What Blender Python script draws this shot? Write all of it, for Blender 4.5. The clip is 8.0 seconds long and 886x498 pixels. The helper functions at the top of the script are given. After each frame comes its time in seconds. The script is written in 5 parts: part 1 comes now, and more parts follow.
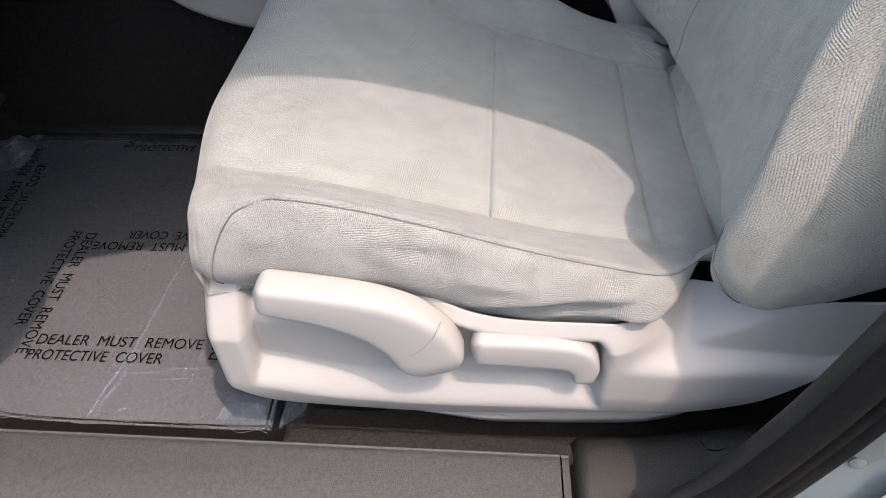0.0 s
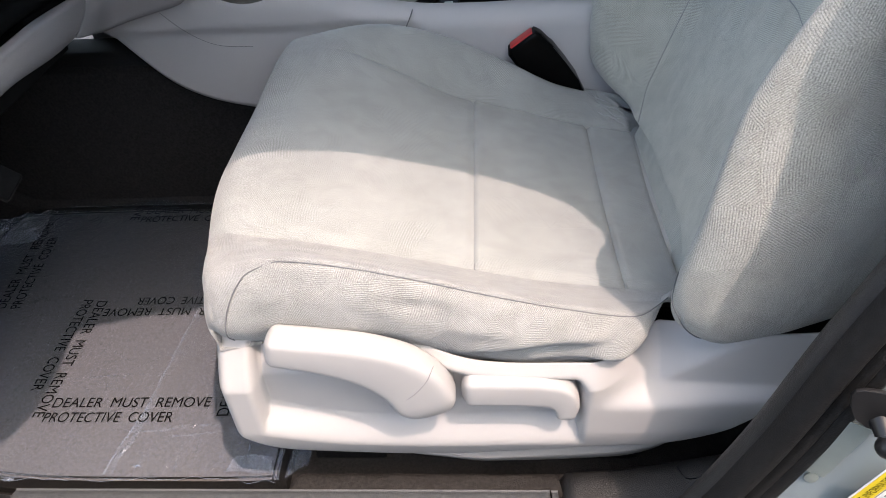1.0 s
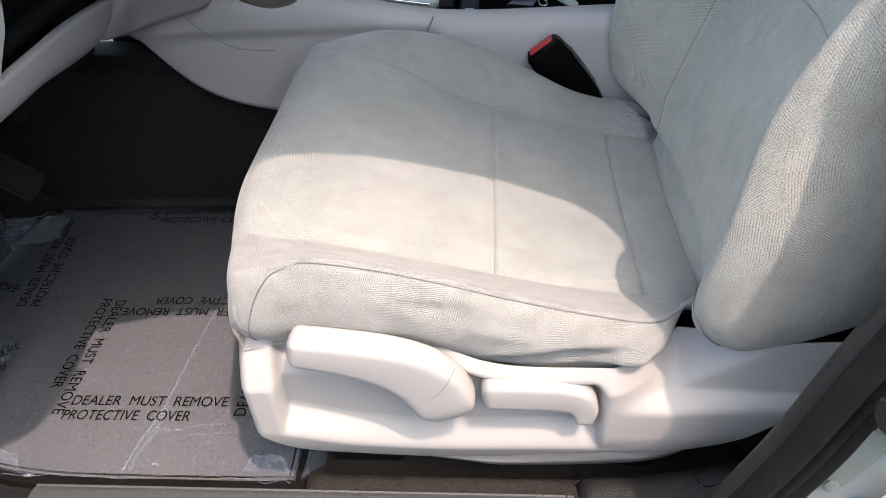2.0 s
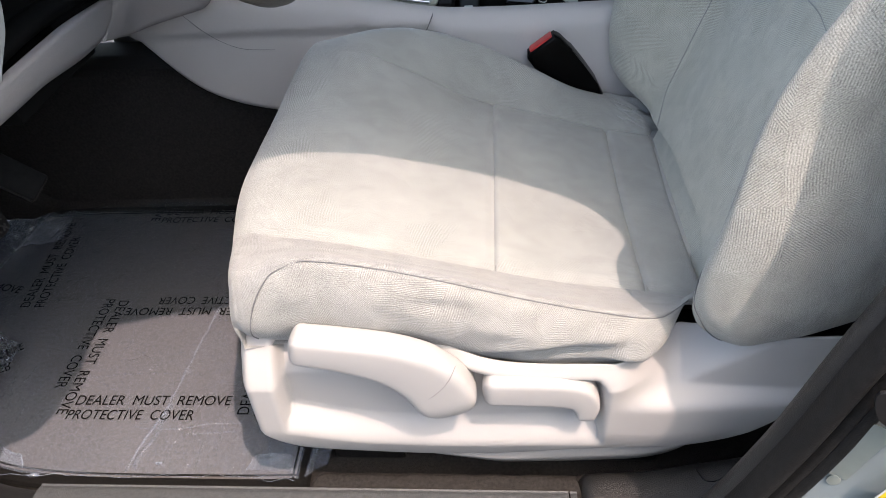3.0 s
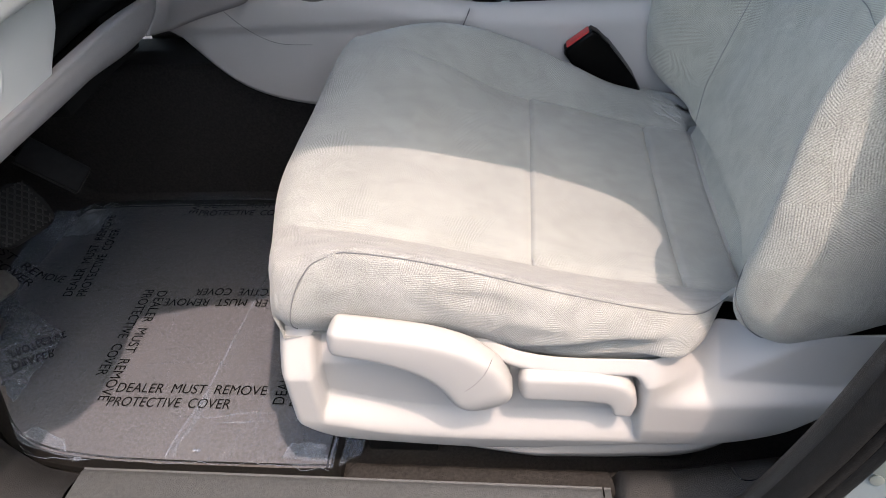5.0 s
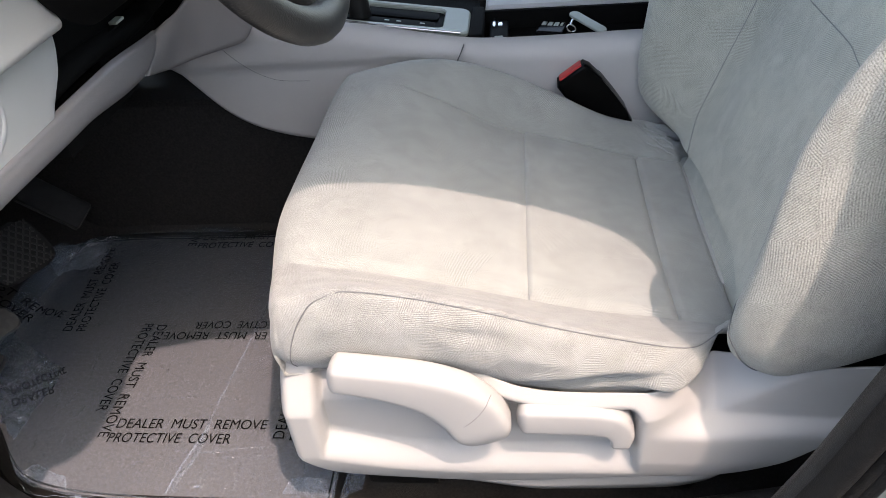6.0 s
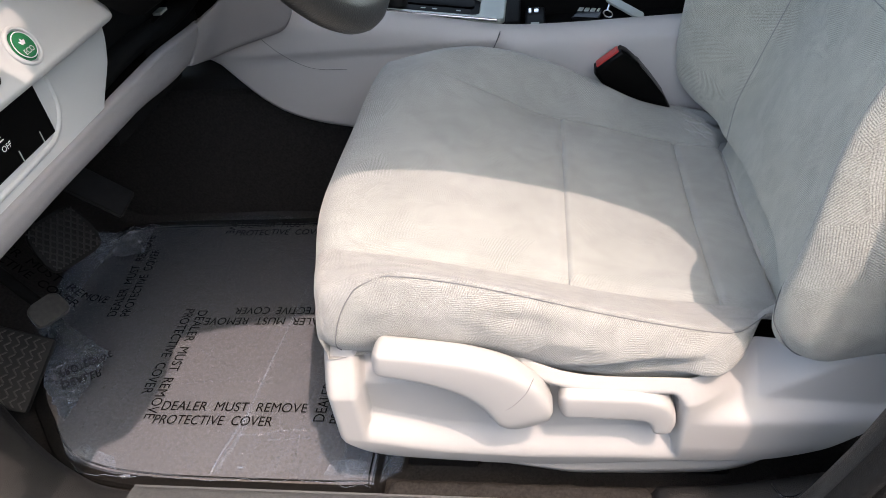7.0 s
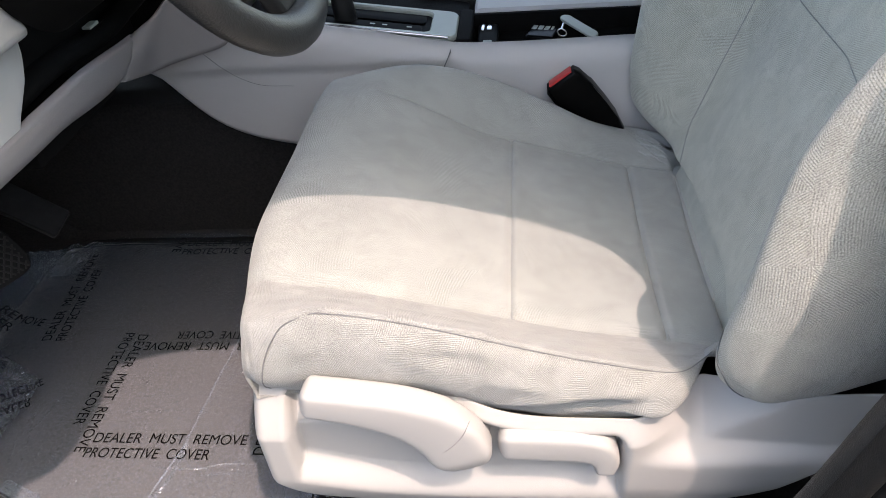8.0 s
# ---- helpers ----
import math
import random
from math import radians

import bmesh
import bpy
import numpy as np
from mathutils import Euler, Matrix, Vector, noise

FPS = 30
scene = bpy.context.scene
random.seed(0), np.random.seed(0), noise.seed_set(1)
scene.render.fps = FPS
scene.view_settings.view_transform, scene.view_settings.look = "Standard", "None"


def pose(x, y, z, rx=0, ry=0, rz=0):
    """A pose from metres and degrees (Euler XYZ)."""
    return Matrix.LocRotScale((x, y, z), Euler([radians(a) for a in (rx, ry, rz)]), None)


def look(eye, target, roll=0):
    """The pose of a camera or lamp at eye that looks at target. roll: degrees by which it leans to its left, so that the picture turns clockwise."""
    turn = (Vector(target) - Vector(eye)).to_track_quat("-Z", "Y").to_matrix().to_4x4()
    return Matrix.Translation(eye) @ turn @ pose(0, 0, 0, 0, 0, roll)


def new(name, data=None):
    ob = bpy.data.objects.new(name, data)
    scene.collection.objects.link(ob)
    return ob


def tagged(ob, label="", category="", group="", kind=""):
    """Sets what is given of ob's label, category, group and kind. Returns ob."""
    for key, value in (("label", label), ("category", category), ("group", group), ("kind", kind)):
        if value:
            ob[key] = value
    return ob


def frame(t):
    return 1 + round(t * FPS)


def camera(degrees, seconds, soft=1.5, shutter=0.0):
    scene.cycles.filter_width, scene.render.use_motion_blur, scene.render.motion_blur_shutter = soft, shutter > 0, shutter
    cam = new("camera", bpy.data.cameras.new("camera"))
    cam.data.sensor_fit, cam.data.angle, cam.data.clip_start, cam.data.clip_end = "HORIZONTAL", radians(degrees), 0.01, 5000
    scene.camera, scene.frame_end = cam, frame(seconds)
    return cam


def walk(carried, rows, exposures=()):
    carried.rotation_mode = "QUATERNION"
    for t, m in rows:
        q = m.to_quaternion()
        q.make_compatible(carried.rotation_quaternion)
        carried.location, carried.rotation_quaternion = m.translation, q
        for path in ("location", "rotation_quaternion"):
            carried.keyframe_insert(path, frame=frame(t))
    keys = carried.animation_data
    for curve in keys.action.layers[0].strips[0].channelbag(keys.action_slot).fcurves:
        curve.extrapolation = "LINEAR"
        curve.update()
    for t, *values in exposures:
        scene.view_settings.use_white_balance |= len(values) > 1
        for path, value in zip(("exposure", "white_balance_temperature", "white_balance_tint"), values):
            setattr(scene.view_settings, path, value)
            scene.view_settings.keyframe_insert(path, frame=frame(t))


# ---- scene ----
cam = camera(64.5, 8.0, soft=0.8)
PATH = [
    (0, (-0.001, -0.007, 0.787), (-0.141, 1.4, -0.627), -2.5),
    (0.3, (0.009, -0.031, 0.811), (-0.108, 1.367, -0.615), -3.2),
    (0.5, (0.017, -0.059, 0.809), (-0.084, 1.412, -0.543), -2.6),
    (1, (0.008, -0.065, 0.836), (-0.111, 1.455, -0.459), -3.9),
    (1.5, (-0.007, -0.069, 0.839), (-0.15, 1.461, -0.44), -3.5),
    (3, (-0.003, -0.073, 0.839), (-0.154, 1.453, -0.446), -4.3),
    (3.5, (-0.004, -0.074, 0.839), (-0.18, 1.451, -0.442), -5.1),
    (4, (-0.009, -0.075, 0.834), (-0.23, 1.423, -0.472), -5.6),
    (5.5, (-0.015, -0.081, 0.848), (-0.243, 1.453, -0.414), -5.4),
    (6, (-0.013, -0.077, 0.859), (-0.232, 1.477, -0.381), -5.9),
    (6.5, (-0.011, -0.08, 0.857), (-0.23, 1.48, -0.374), -5.9),
    (7, (-0.031, -0.088, 0.863), (-0.32, 1.44, -0.394), -7.6),
    (7.5, (-0.012, -0.074, 0.843), (-0.228, 1.46, -0.422), -5.9),
    (8, (0.007, -0.037, 0.859), (-0.214, 1.507, -0.393), -5.8),
]
walk(cam, [(t, look(eye, target, roll)) for t, eye, target, roll in PATH], exposures=[(0, 2.38, 8000, 9), (0.5, 2.07, 8000, 9), (1.0, 2.62, 8000, 9), (1.5, 2.66, 8100, 9), (3, 2.70, 8200, 9), (4, 2.55, 8200, 9), (5.5, 2.66, 8300, 9), (7, 2.68, 8300, 9), (8, 2.67, 8300, 9)])

# ---- world and light ----
SUN_TO = Vector((0.34, -0.35, 1.0)).normalized()
world = bpy.data.worlds.new("sky")
scene.world = world
world.use_nodes = True
wn = world.node_tree
wn.nodes.clear()
sky = wn.nodes.new("ShaderNodeTexSky")
sky.sky_type = 'NISHITA'
sky.sun_disc = False
sky.dust_density = 2.0
sky.air_density = 0.85
sky.sun_elevation = math.asin(SUN_TO.z)
sky.sun_rotation = math.atan2(SUN_TO.x, SUN_TO.y)
wbg = wn.nodes.new("ShaderNodeBackground")
wbg.inputs["Strength"].default_value = 0.15
wout = wn.nodes.new("ShaderNodeOutputWorld")
wn.links.new(sky.outputs["Color"], wbg.inputs["Color"])
wn.links.new(wbg.outputs["Background"], wout.inputs["Surface"])
sun_data = bpy.data.lights.new("sun", 'SUN')
sun_data.energy = 0.61
sun_data.angle = radians(0.6)
sun_data.color = (1.0, 0.84, 0.895)
sun = new("sun", sun_data)
sun.matrix_world = look(SUN_TO * 5, (0, 0, 0))


# ---- materials ----
def material(name, colour=(0.5, 0.5, 0.5), rough=0.5, metal=0.0, noise_scale=40.0, vary=0.12, bump=0.1, bump_scale=400.0, coat=0.0, sheen=0.0, spec=0.5):
    m = bpy.data.materials.new(name)
    m.use_nodes = True
    nt = m.node_tree
    b = nt.nodes["Principled BSDF"]
    b.inputs["Roughness"].default_value = rough
    b.inputs["Metallic"].default_value = metal
    b.inputs["Specular IOR Level"].default_value = spec
    b.inputs["Coat Weight"].default_value = coat
    b.inputs["Sheen Weight"].default_value = sheen
    tc = nt.nodes.new("ShaderNodeTexCoord")
    n1 = nt.nodes.new("ShaderNodeTexNoise")
    n1.inputs["Scale"].default_value = noise_scale
    n1.inputs["Detail"].default_value = 5
    nt.links.new(tc.outputs["Object"], n1.inputs["Vector"])
    mix = nt.nodes.new("ShaderNodeMix")
    mix.data_type = 'RGBA'
    mix.inputs["A"].default_value = (*[c * (1 - vary) for c in colour], 1)
    mix.inputs["B"].default_value = (*[min(1, c * (1 + vary)) for c in colour], 1)
    nt.links.new(n1.outputs["Fac"], mix.inputs["Factor"])
    nt.links.new(mix.outputs["Result"], b.inputs["Base Color"])
    if bump:
        n2 = nt.nodes.new("ShaderNodeTexNoise")
        n2.inputs["Scale"].default_value = bump_scale
        n2.inputs["Detail"].default_value = 3
        nt.links.new(tc.outputs["Object"], n2.inputs["Vector"])
        bp = nt.nodes.new("ShaderNodeBump")
        bp.inputs["Strength"].default_value = bump
        bp.inputs["Distance"].default_value = 0.001
        nt.links.new(n2.outputs["Fac"], bp.inputs["Height"])
        nt.links.new(bp.outputs["Normal"], b.inputs["Normal"])
    return m


def math_node(nt, op, a, b=None, c=None):
    n = nt.nodes.new("ShaderNodeMath")
    n.operation = op
    for i, v in enumerate((a, b, c)):
        if v is None:
            continue
        if isinstance(v, (int, float)):
            n.inputs[i].default_value = v
        else:
            nt.links.new(v, n.inputs[i])
    return n.outputs[0]


def woven(name, colour, depth, contrast, cell=19.0, pitch=0.0037, grain=1.6, plain=0.0):
    """Velour with blocks of fine ribs that run in three directions, on metre-sized UVs."""
    m = bpy.data.materials.new(name)
    m.use_nodes = True
    nt = m.node_tree
    b = nt.nodes["Principled BSDF"]
    b.inputs["Roughness"].default_value = 0.9
    b.inputs["Sheen Weight"].default_value = 0.25
    b.inputs["Sheen Roughness"].default_value = 0.5
    uv = nt.nodes.new("ShaderNodeUVMap")
    warp = nt.nodes.new("ShaderNodeTexNoise")
    warp.inputs["Scale"].default_value = 14
    nt.links.new(uv.outputs["UV"], warp.inputs["Vector"])
    addv = nt.nodes.new("ShaderNodeVectorMath")
    addv.operation = 'MULTIPLY_ADD'
    nt.links.new(warp.outputs["Color"], addv.inputs[0])
    addv.inputs[1].default_value = (0.006, 0.006, 0)
    nt.links.new(uv.outputs["UV"], addv.inputs[2])
    xyz = nt.nodes.new("ShaderNodeSeparateXYZ")
    nt.links.new(addv.outputs[0], xyz.inputs[0])
    # slanted cells, each cut in two triangles
    ga = math_node(nt, 'MULTIPLY', math_node(nt, 'MULTIPLY_ADD', xyz.outputs["Y"], 0.45, xyz.outputs["X"]), cell)
    gb = math_node(nt, 'MULTIPLY', math_node(nt, 'MULTIPLY_ADD', xyz.outputs["X"], -0.25, xyz.outputs["Y"]), cell * 1.25)
    half = math_node(nt, 'GREATER_THAN', math_node(nt, 'FRACT', ga), math_node(nt, 'FRACT', gb))
    ids = nt.nodes.new("ShaderNodeCombineXYZ")
    nt.links.new(math_node(nt, 'FLOOR', ga), ids.inputs[0])
    nt.links.new(math_node(nt, 'FLOOR', gb), ids.inputs[1])
    nt.links.new(half, ids.inputs[2])
    rnd = nt.nodes.new("ShaderNodeTexWhiteNoise")
    nt.links.new(ids.outputs[0], rnd.inputs["Vector"])
    sep = nt.nodes.new("ShaderNodeSeparateColor")
    nt.links.new(rnd.outputs["Color"], sep.inputs["Color"])
    turn = math_node(nt, 'FLOOR', math_node(nt, 'MULTIPLY', sep.outputs["Red"], 4.0))
    angle = math_node(nt, 'MULTIPLY_ADD', turn, radians(43), 0.25)
    along = math_node(nt, 'ADD', math_node(nt, 'MULTIPLY', xyz.outputs["X"], math_node(nt, 'COSINE', angle)),
                      math_node(nt, 'MULTIPLY', xyz.outputs["Y"], math_node(nt, 'SINE', angle)))
    wave = math_node(nt, 'ABSOLUTE', math_node(nt, 'SINE', math_node(nt, 'MULTIPLY', along, math.pi / pitch)))
    thread = nt.nodes.new("ShaderNodeTexNoise")
    thread.inputs["Scale"].default_value = 950
    thread.inputs["Detail"].default_value = 2
    nt.links.new(uv.outputs["UV"], thread.inputs["Vector"])
    rib = math_node(nt, 'POWER', wave, 0.6)
    rib = math_node(nt, 'ADD', math_node(nt, 'MULTIPLY', rib, 0.9), math_node(nt, 'MULTIPLY_ADD', thread.outputs["Fac"], 0.6, -0.23))
    # some blocks are nearly smooth
    weight = math_node(nt, 'MAXIMUM', math_node(nt, 'MULTIPLY_ADD', sep.outputs["Green"], 0.5 + plain, 0.5 - plain), 0.0)
    ribw = math_node(nt, 'MULTIPLY', rib, weight)
    fuzz = nt.nodes.new("ShaderNodeTexNoise")
    fuzz.inputs["Scale"].default_value = 720
    fuzz.inputs["Detail"].default_value = 3
    fuzz.inputs["Roughness"].default_value = 0.75
    nt.links.new(uv.outputs["UV"], fuzz.inputs["Vector"])
    blot = nt.nodes.new("ShaderNodeTexNoise")
    blot.inputs["Scale"].default_value = 11
    blot.inputs["Detail"].default_value = 5
    nt.links.new(uv.outputs["UV"], blot.inputs["Vector"])
    # brushed nap: hand-sized streaks of lighter and darker pile
    nap_map = nt.nodes.new("ShaderNodeMapping")
    nap_map.inputs["Rotation"].default_value = (0, 0, 0.6)
    nap_map.inputs["Scale"].default_value = (1.0, 1.4, 1.0)
    nt.links.new(uv.outputs["UV"], nap_map.inputs["Vector"])
    nap = nt.nodes.new("ShaderNodeTexNoise")
    nap.inputs["Scale"].default_value = 34
    nap.inputs["Detail"].default_value = 6
    nap.inputs["Roughness"].default_value = 0.62
    nap.inputs["Distortion"].default_value = 0.8
    nt.links.new(nap_map.outputs[0], nap.inputs["Vector"])
    tone = math_node(nt, 'ADD', math_node(nt, 'MULTIPLY_ADD', nap.outputs["Fac"], 0.6 - 0.3 * plain, 0.15 * plain - 0.3), math_node(nt, 'MULTIPLY_ADD', math_node(nt, 'MULTIPLY', math_node(nt, 'ADD', rib, -0.72), weight), contrast, 0.36))
    tone = math_node(nt, 'ADD', tone,
                     math_node(nt, 'ADD', math_node(nt, 'MULTIPLY_ADD', fuzz.outputs["Fac"], grain, -0.5 * grain), math_node(nt, 'MULTIPLY_ADD', blot.outputs["Fac"], 0.34, -0.07)))
    mix = nt.nodes.new("ShaderNodeMix")
    mix.data_type = 'RGBA'
    mix.inputs["A"].default_value = (*[c * 0.45 for c in colour], 1)
    mix.inputs["B"].default_value = (*[c * 1.45 for c in colour], 1)
    nt.links.new(tone, mix.inputs["Factor"])
    nt.links.new(mix.outputs["Result"], b.inputs["Base Color"])
    h = math_node(nt, 'ADD', math_node(nt, 'MULTIPLY', ribw, depth), math_node(nt, 'MULTIPLY', fuzz.outputs["Fac"], 0.35))
    bp = nt.nodes.new("ShaderNodeBump")
    bp.inputs["Strength"].default_value = 0.7
    bp.inputs["Distance"].default_value = 0.0006
    nt.links.new(h, bp.inputs["Height"])
    nt.links.new(bp.outputs["Normal"], b.inputs["Normal"])
    return m


M_WEAVE = woven("woven_velour", (0.275, 0.282, 0.270), 1.1, 0.72, cell=19, pitch=0.0017, grain=2.1)
M_BAND = woven("woven_band", (0.275, 0.282, 0.274), 1.0, 0.6, cell=18, pitch=0.0016, grain=1.8)
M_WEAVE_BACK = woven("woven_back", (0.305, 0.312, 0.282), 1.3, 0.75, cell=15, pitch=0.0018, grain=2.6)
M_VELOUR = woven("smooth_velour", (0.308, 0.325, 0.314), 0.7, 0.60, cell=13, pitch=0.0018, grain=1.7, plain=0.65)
# the cushion's velour, made paler and warmer to offset the backrest's shade
M_VELOUR_BACK_LIFTED = woven("lifted_back_velour", (0.445, 0.458, 0.398), 0.8, 0.65, cell=14, pitch=0.0020, grain=1.5, plain=0.4)
M_VELOUR_TAIL = material("tail_velour", (0.340, 0.360, 0.350), 0.9, noise_scale=300, vary=0.2, bump=0.4, bump_scale=700, sheen=0.25)
M_PIPING = material("piping_thread", (0.15, 0.155, 0.16), 0.9, bump=0)
M_JOINT_SHADE = material("joint_and_recess_shade", (0.25, 0.245, 0.24), 0.8, bump=0)
M_STITCH = material("pale_stitch", (0.27, 0.28, 0.275), 0.9, bump=0)
M_THREAD = material("thread", (0.11, 0.118, 0.122), 0.9, bump=0)
M_TRIM = material("grey_trim_plastic", (0.365, 0.360, 0.352), 0.5, noise_scale=15, vary=0.03, bump=0.12, bump_scale=1800)
M_DASH = material("dash_plastic", (0.44, 0.436, 0.433), 0.5, noise_scale=15, vary=0.03, bump=0.3, bump_scale=1500)
M_CONSOLE = material("console_plastic", (0.465, 0.461, 0.455), 0.5, noise_scale=15, vary=0.03, bump=0.3, bump_scale=1500)
M_KNEE = material("dash_trim_plastic", (0.45, 0.463, 0.456), 0.5, noise_scale=15, vary=0.03, bump=0.3, bump_scale=1500)
# dash plastic again, darkened so the colour carries the lower panels' shade
M_DASH_SHADED = material("shaded_dash_plastic", (0.268, 0.258, 0.262), 0.5, noise_scale=15, vary=0.03, bump=0.3, bump_scale=1500)
M_BLACK = material("black_plastic", (0.010, 0.010, 0.010), 0.42, spec=0.35, noise_scale=60, vary=0.25, bump=0.25, bump_scale=1400)
M_GRAIN = material("grained_black", (0.013, 0.013, 0.013), 0.36, noise_scale=110, vary=0.5, bump=0.9, bump_scale=1000)
M_GLOSS = material("gloss_black", (0.008, 0.008, 0.009), 0.12, bump=0)
M_RUBBER = material("seal_rubber", (0.011, 0.0108, 0.0106), 0.5, spec=0.2, noise_scale=160, vary=0.7, bump=0.6, bump_scale=700)
M_CARPET = material("carpet", (0.028, 0.0266, 0.0258), 0.95, spec=0.1, noise_scale=250, vary=0.6, bump=1.0, bump_scale=900)
M_EDGE_CARPET = material("edge_carpet", (0.023, 0.0210, 0.0195), 0.95, spec=0.1, noise_scale=230, vary=0.75, bump=1.0, bump_scale=500)
M_MAT = material("mat_pile", (0.114, 0.106, 0.104), 0.95, spec=0.1, noise_scale=200, vary=0.6, bump=1.0, bump_scale=1500)
M_BINDING = material("mat_binding", (0.009, 0.009, 0.009), 0.9, spec=0.06, noise_scale=300, vary=0.5, bump=1.0, bump_scale=900)
M_SILL = material("sill_plate", (0.060, 0.064, 0.067), 0.44, noise_scale=260, vary=0.6, bump=0.9, bump_scale=900)
M_KICK = material("kick_plastic", (0.0130, 0.0136, 0.0144), 0.5, noise_scale=160, vary=0.8, bump=0.9, bump_scale=900)
M_PAINT = material("blue_grey_paint", (0.195, 0.238, 0.25), 0.25, noise_scale=8, vary=0.04, bump=0, coat=0.6)
M_CHROME = material("chrome", (0.7, 0.7, 0.7), 0.15, 1.0, vary=0.03, bump=0)
M_SILVER = material("silver_plastic", (0.33, 0.365, 0.33), 0.5, 0.1, vary=0.05, bump=0)
M_RED = material("red_plastic", (0.55, 0.03, 0.03), 0.35, vary=0.1, bump=0)
M_INK = material("black_ink", (0.004, 0.004, 0.004), 0.9, bump=0, spec=0.03)
M_WHITE = material("white_print", (0.7, 0.7, 0.7), 0.5, bump=0)
M_PRINT = material("grey_print", (0.16, 0.16, 0.16), 0.6, bump=0)
M_YELLOW = material("yellow_print", (0.75, 0.55, 0.03), 0.5, bump=0)
M_TAPE = material("old_tape", (0.24, 0.265, 0.235), 0.3, noise_scale=60, vary=0.12, bump=0.1)
M_GREEN = material("green_button", (0.02, 0.16, 0.07), 0.25, bump=0)
M_LEATHER = material("wheel_leather", (0.021, 0.0215, 0.0215), 0.42, noise_scale=120, vary=0.2, bump=0.6, bump_scale=500)
M_LINER = material("headliner", (0.62, 0.62, 0.61), 0.95, noise_scale=200, vary=0.1, bump=0.3)
M_STEEL = material("dark_steel", (0.012, 0.012, 0.0125), 0.3, spec=0.35, bump=0.1)
M_ASPHALT = material("asphalt", (0.054, 0.057, 0.060), 0.9, noise_scale=60, vary=0.4, bump=0.8, bump_scale=200)
M_WALL = material("blocker_wall_grey", (0.22, 0.235, 0.25), 0.9, noise_scale=6, vary=0.2, bump=0.5, bump_scale=90)
# near-black for deep gaps and hidden arms: their shade is painted in
M_SHADE_BLACK = material("shade_black", (0.004, 0.004, 0.004), 0.9, spec=0.08, bump=0)
M_BUCKLE = material("buckle_plastic", (0.003, 0.003, 0.003), 0.22, spec=0.06, noise_scale=90, vary=0.3, bump=0.1, bump_scale=500)
M_TRAY = material("tray_plastic", (0.005, 0.005, 0.005), 0.75, spec=0.05, noise_scale=80, vary=0.3, bump=0.3, bump_scale=900)
M_GATE = material("gate_plastic", (0.003, 0.003, 0.003), 0.5, spec=0.02, bump=0)
M_TREAD = material("tread_rubber", (0.012, 0.012, 0.012), 0.7, spec=0.15, noise_scale=80, vary=0.4, bump=0.4, bump_scale=600)
M_CHEVRON = material("chevron_rubber", (0.030, 0.030, 0.029), 0.6, spec=0.25, noise_scale=140, vary=0.6, bump=0.5, bump_scale=500)
M_RIB = material("worn_tread", (0.021, 0.0205, 0.020), 0.6, spec=0.2, noise_scale=150, vary=0.5, bump=0.5, bump_scale=500)
M_GREY_PAD = material("pedal_rubber", (0.010, 0.0098, 0.0095), 0.65, spec=0.1, noise_scale=60, vary=0.3, bump=0.3, bump_scale=500)


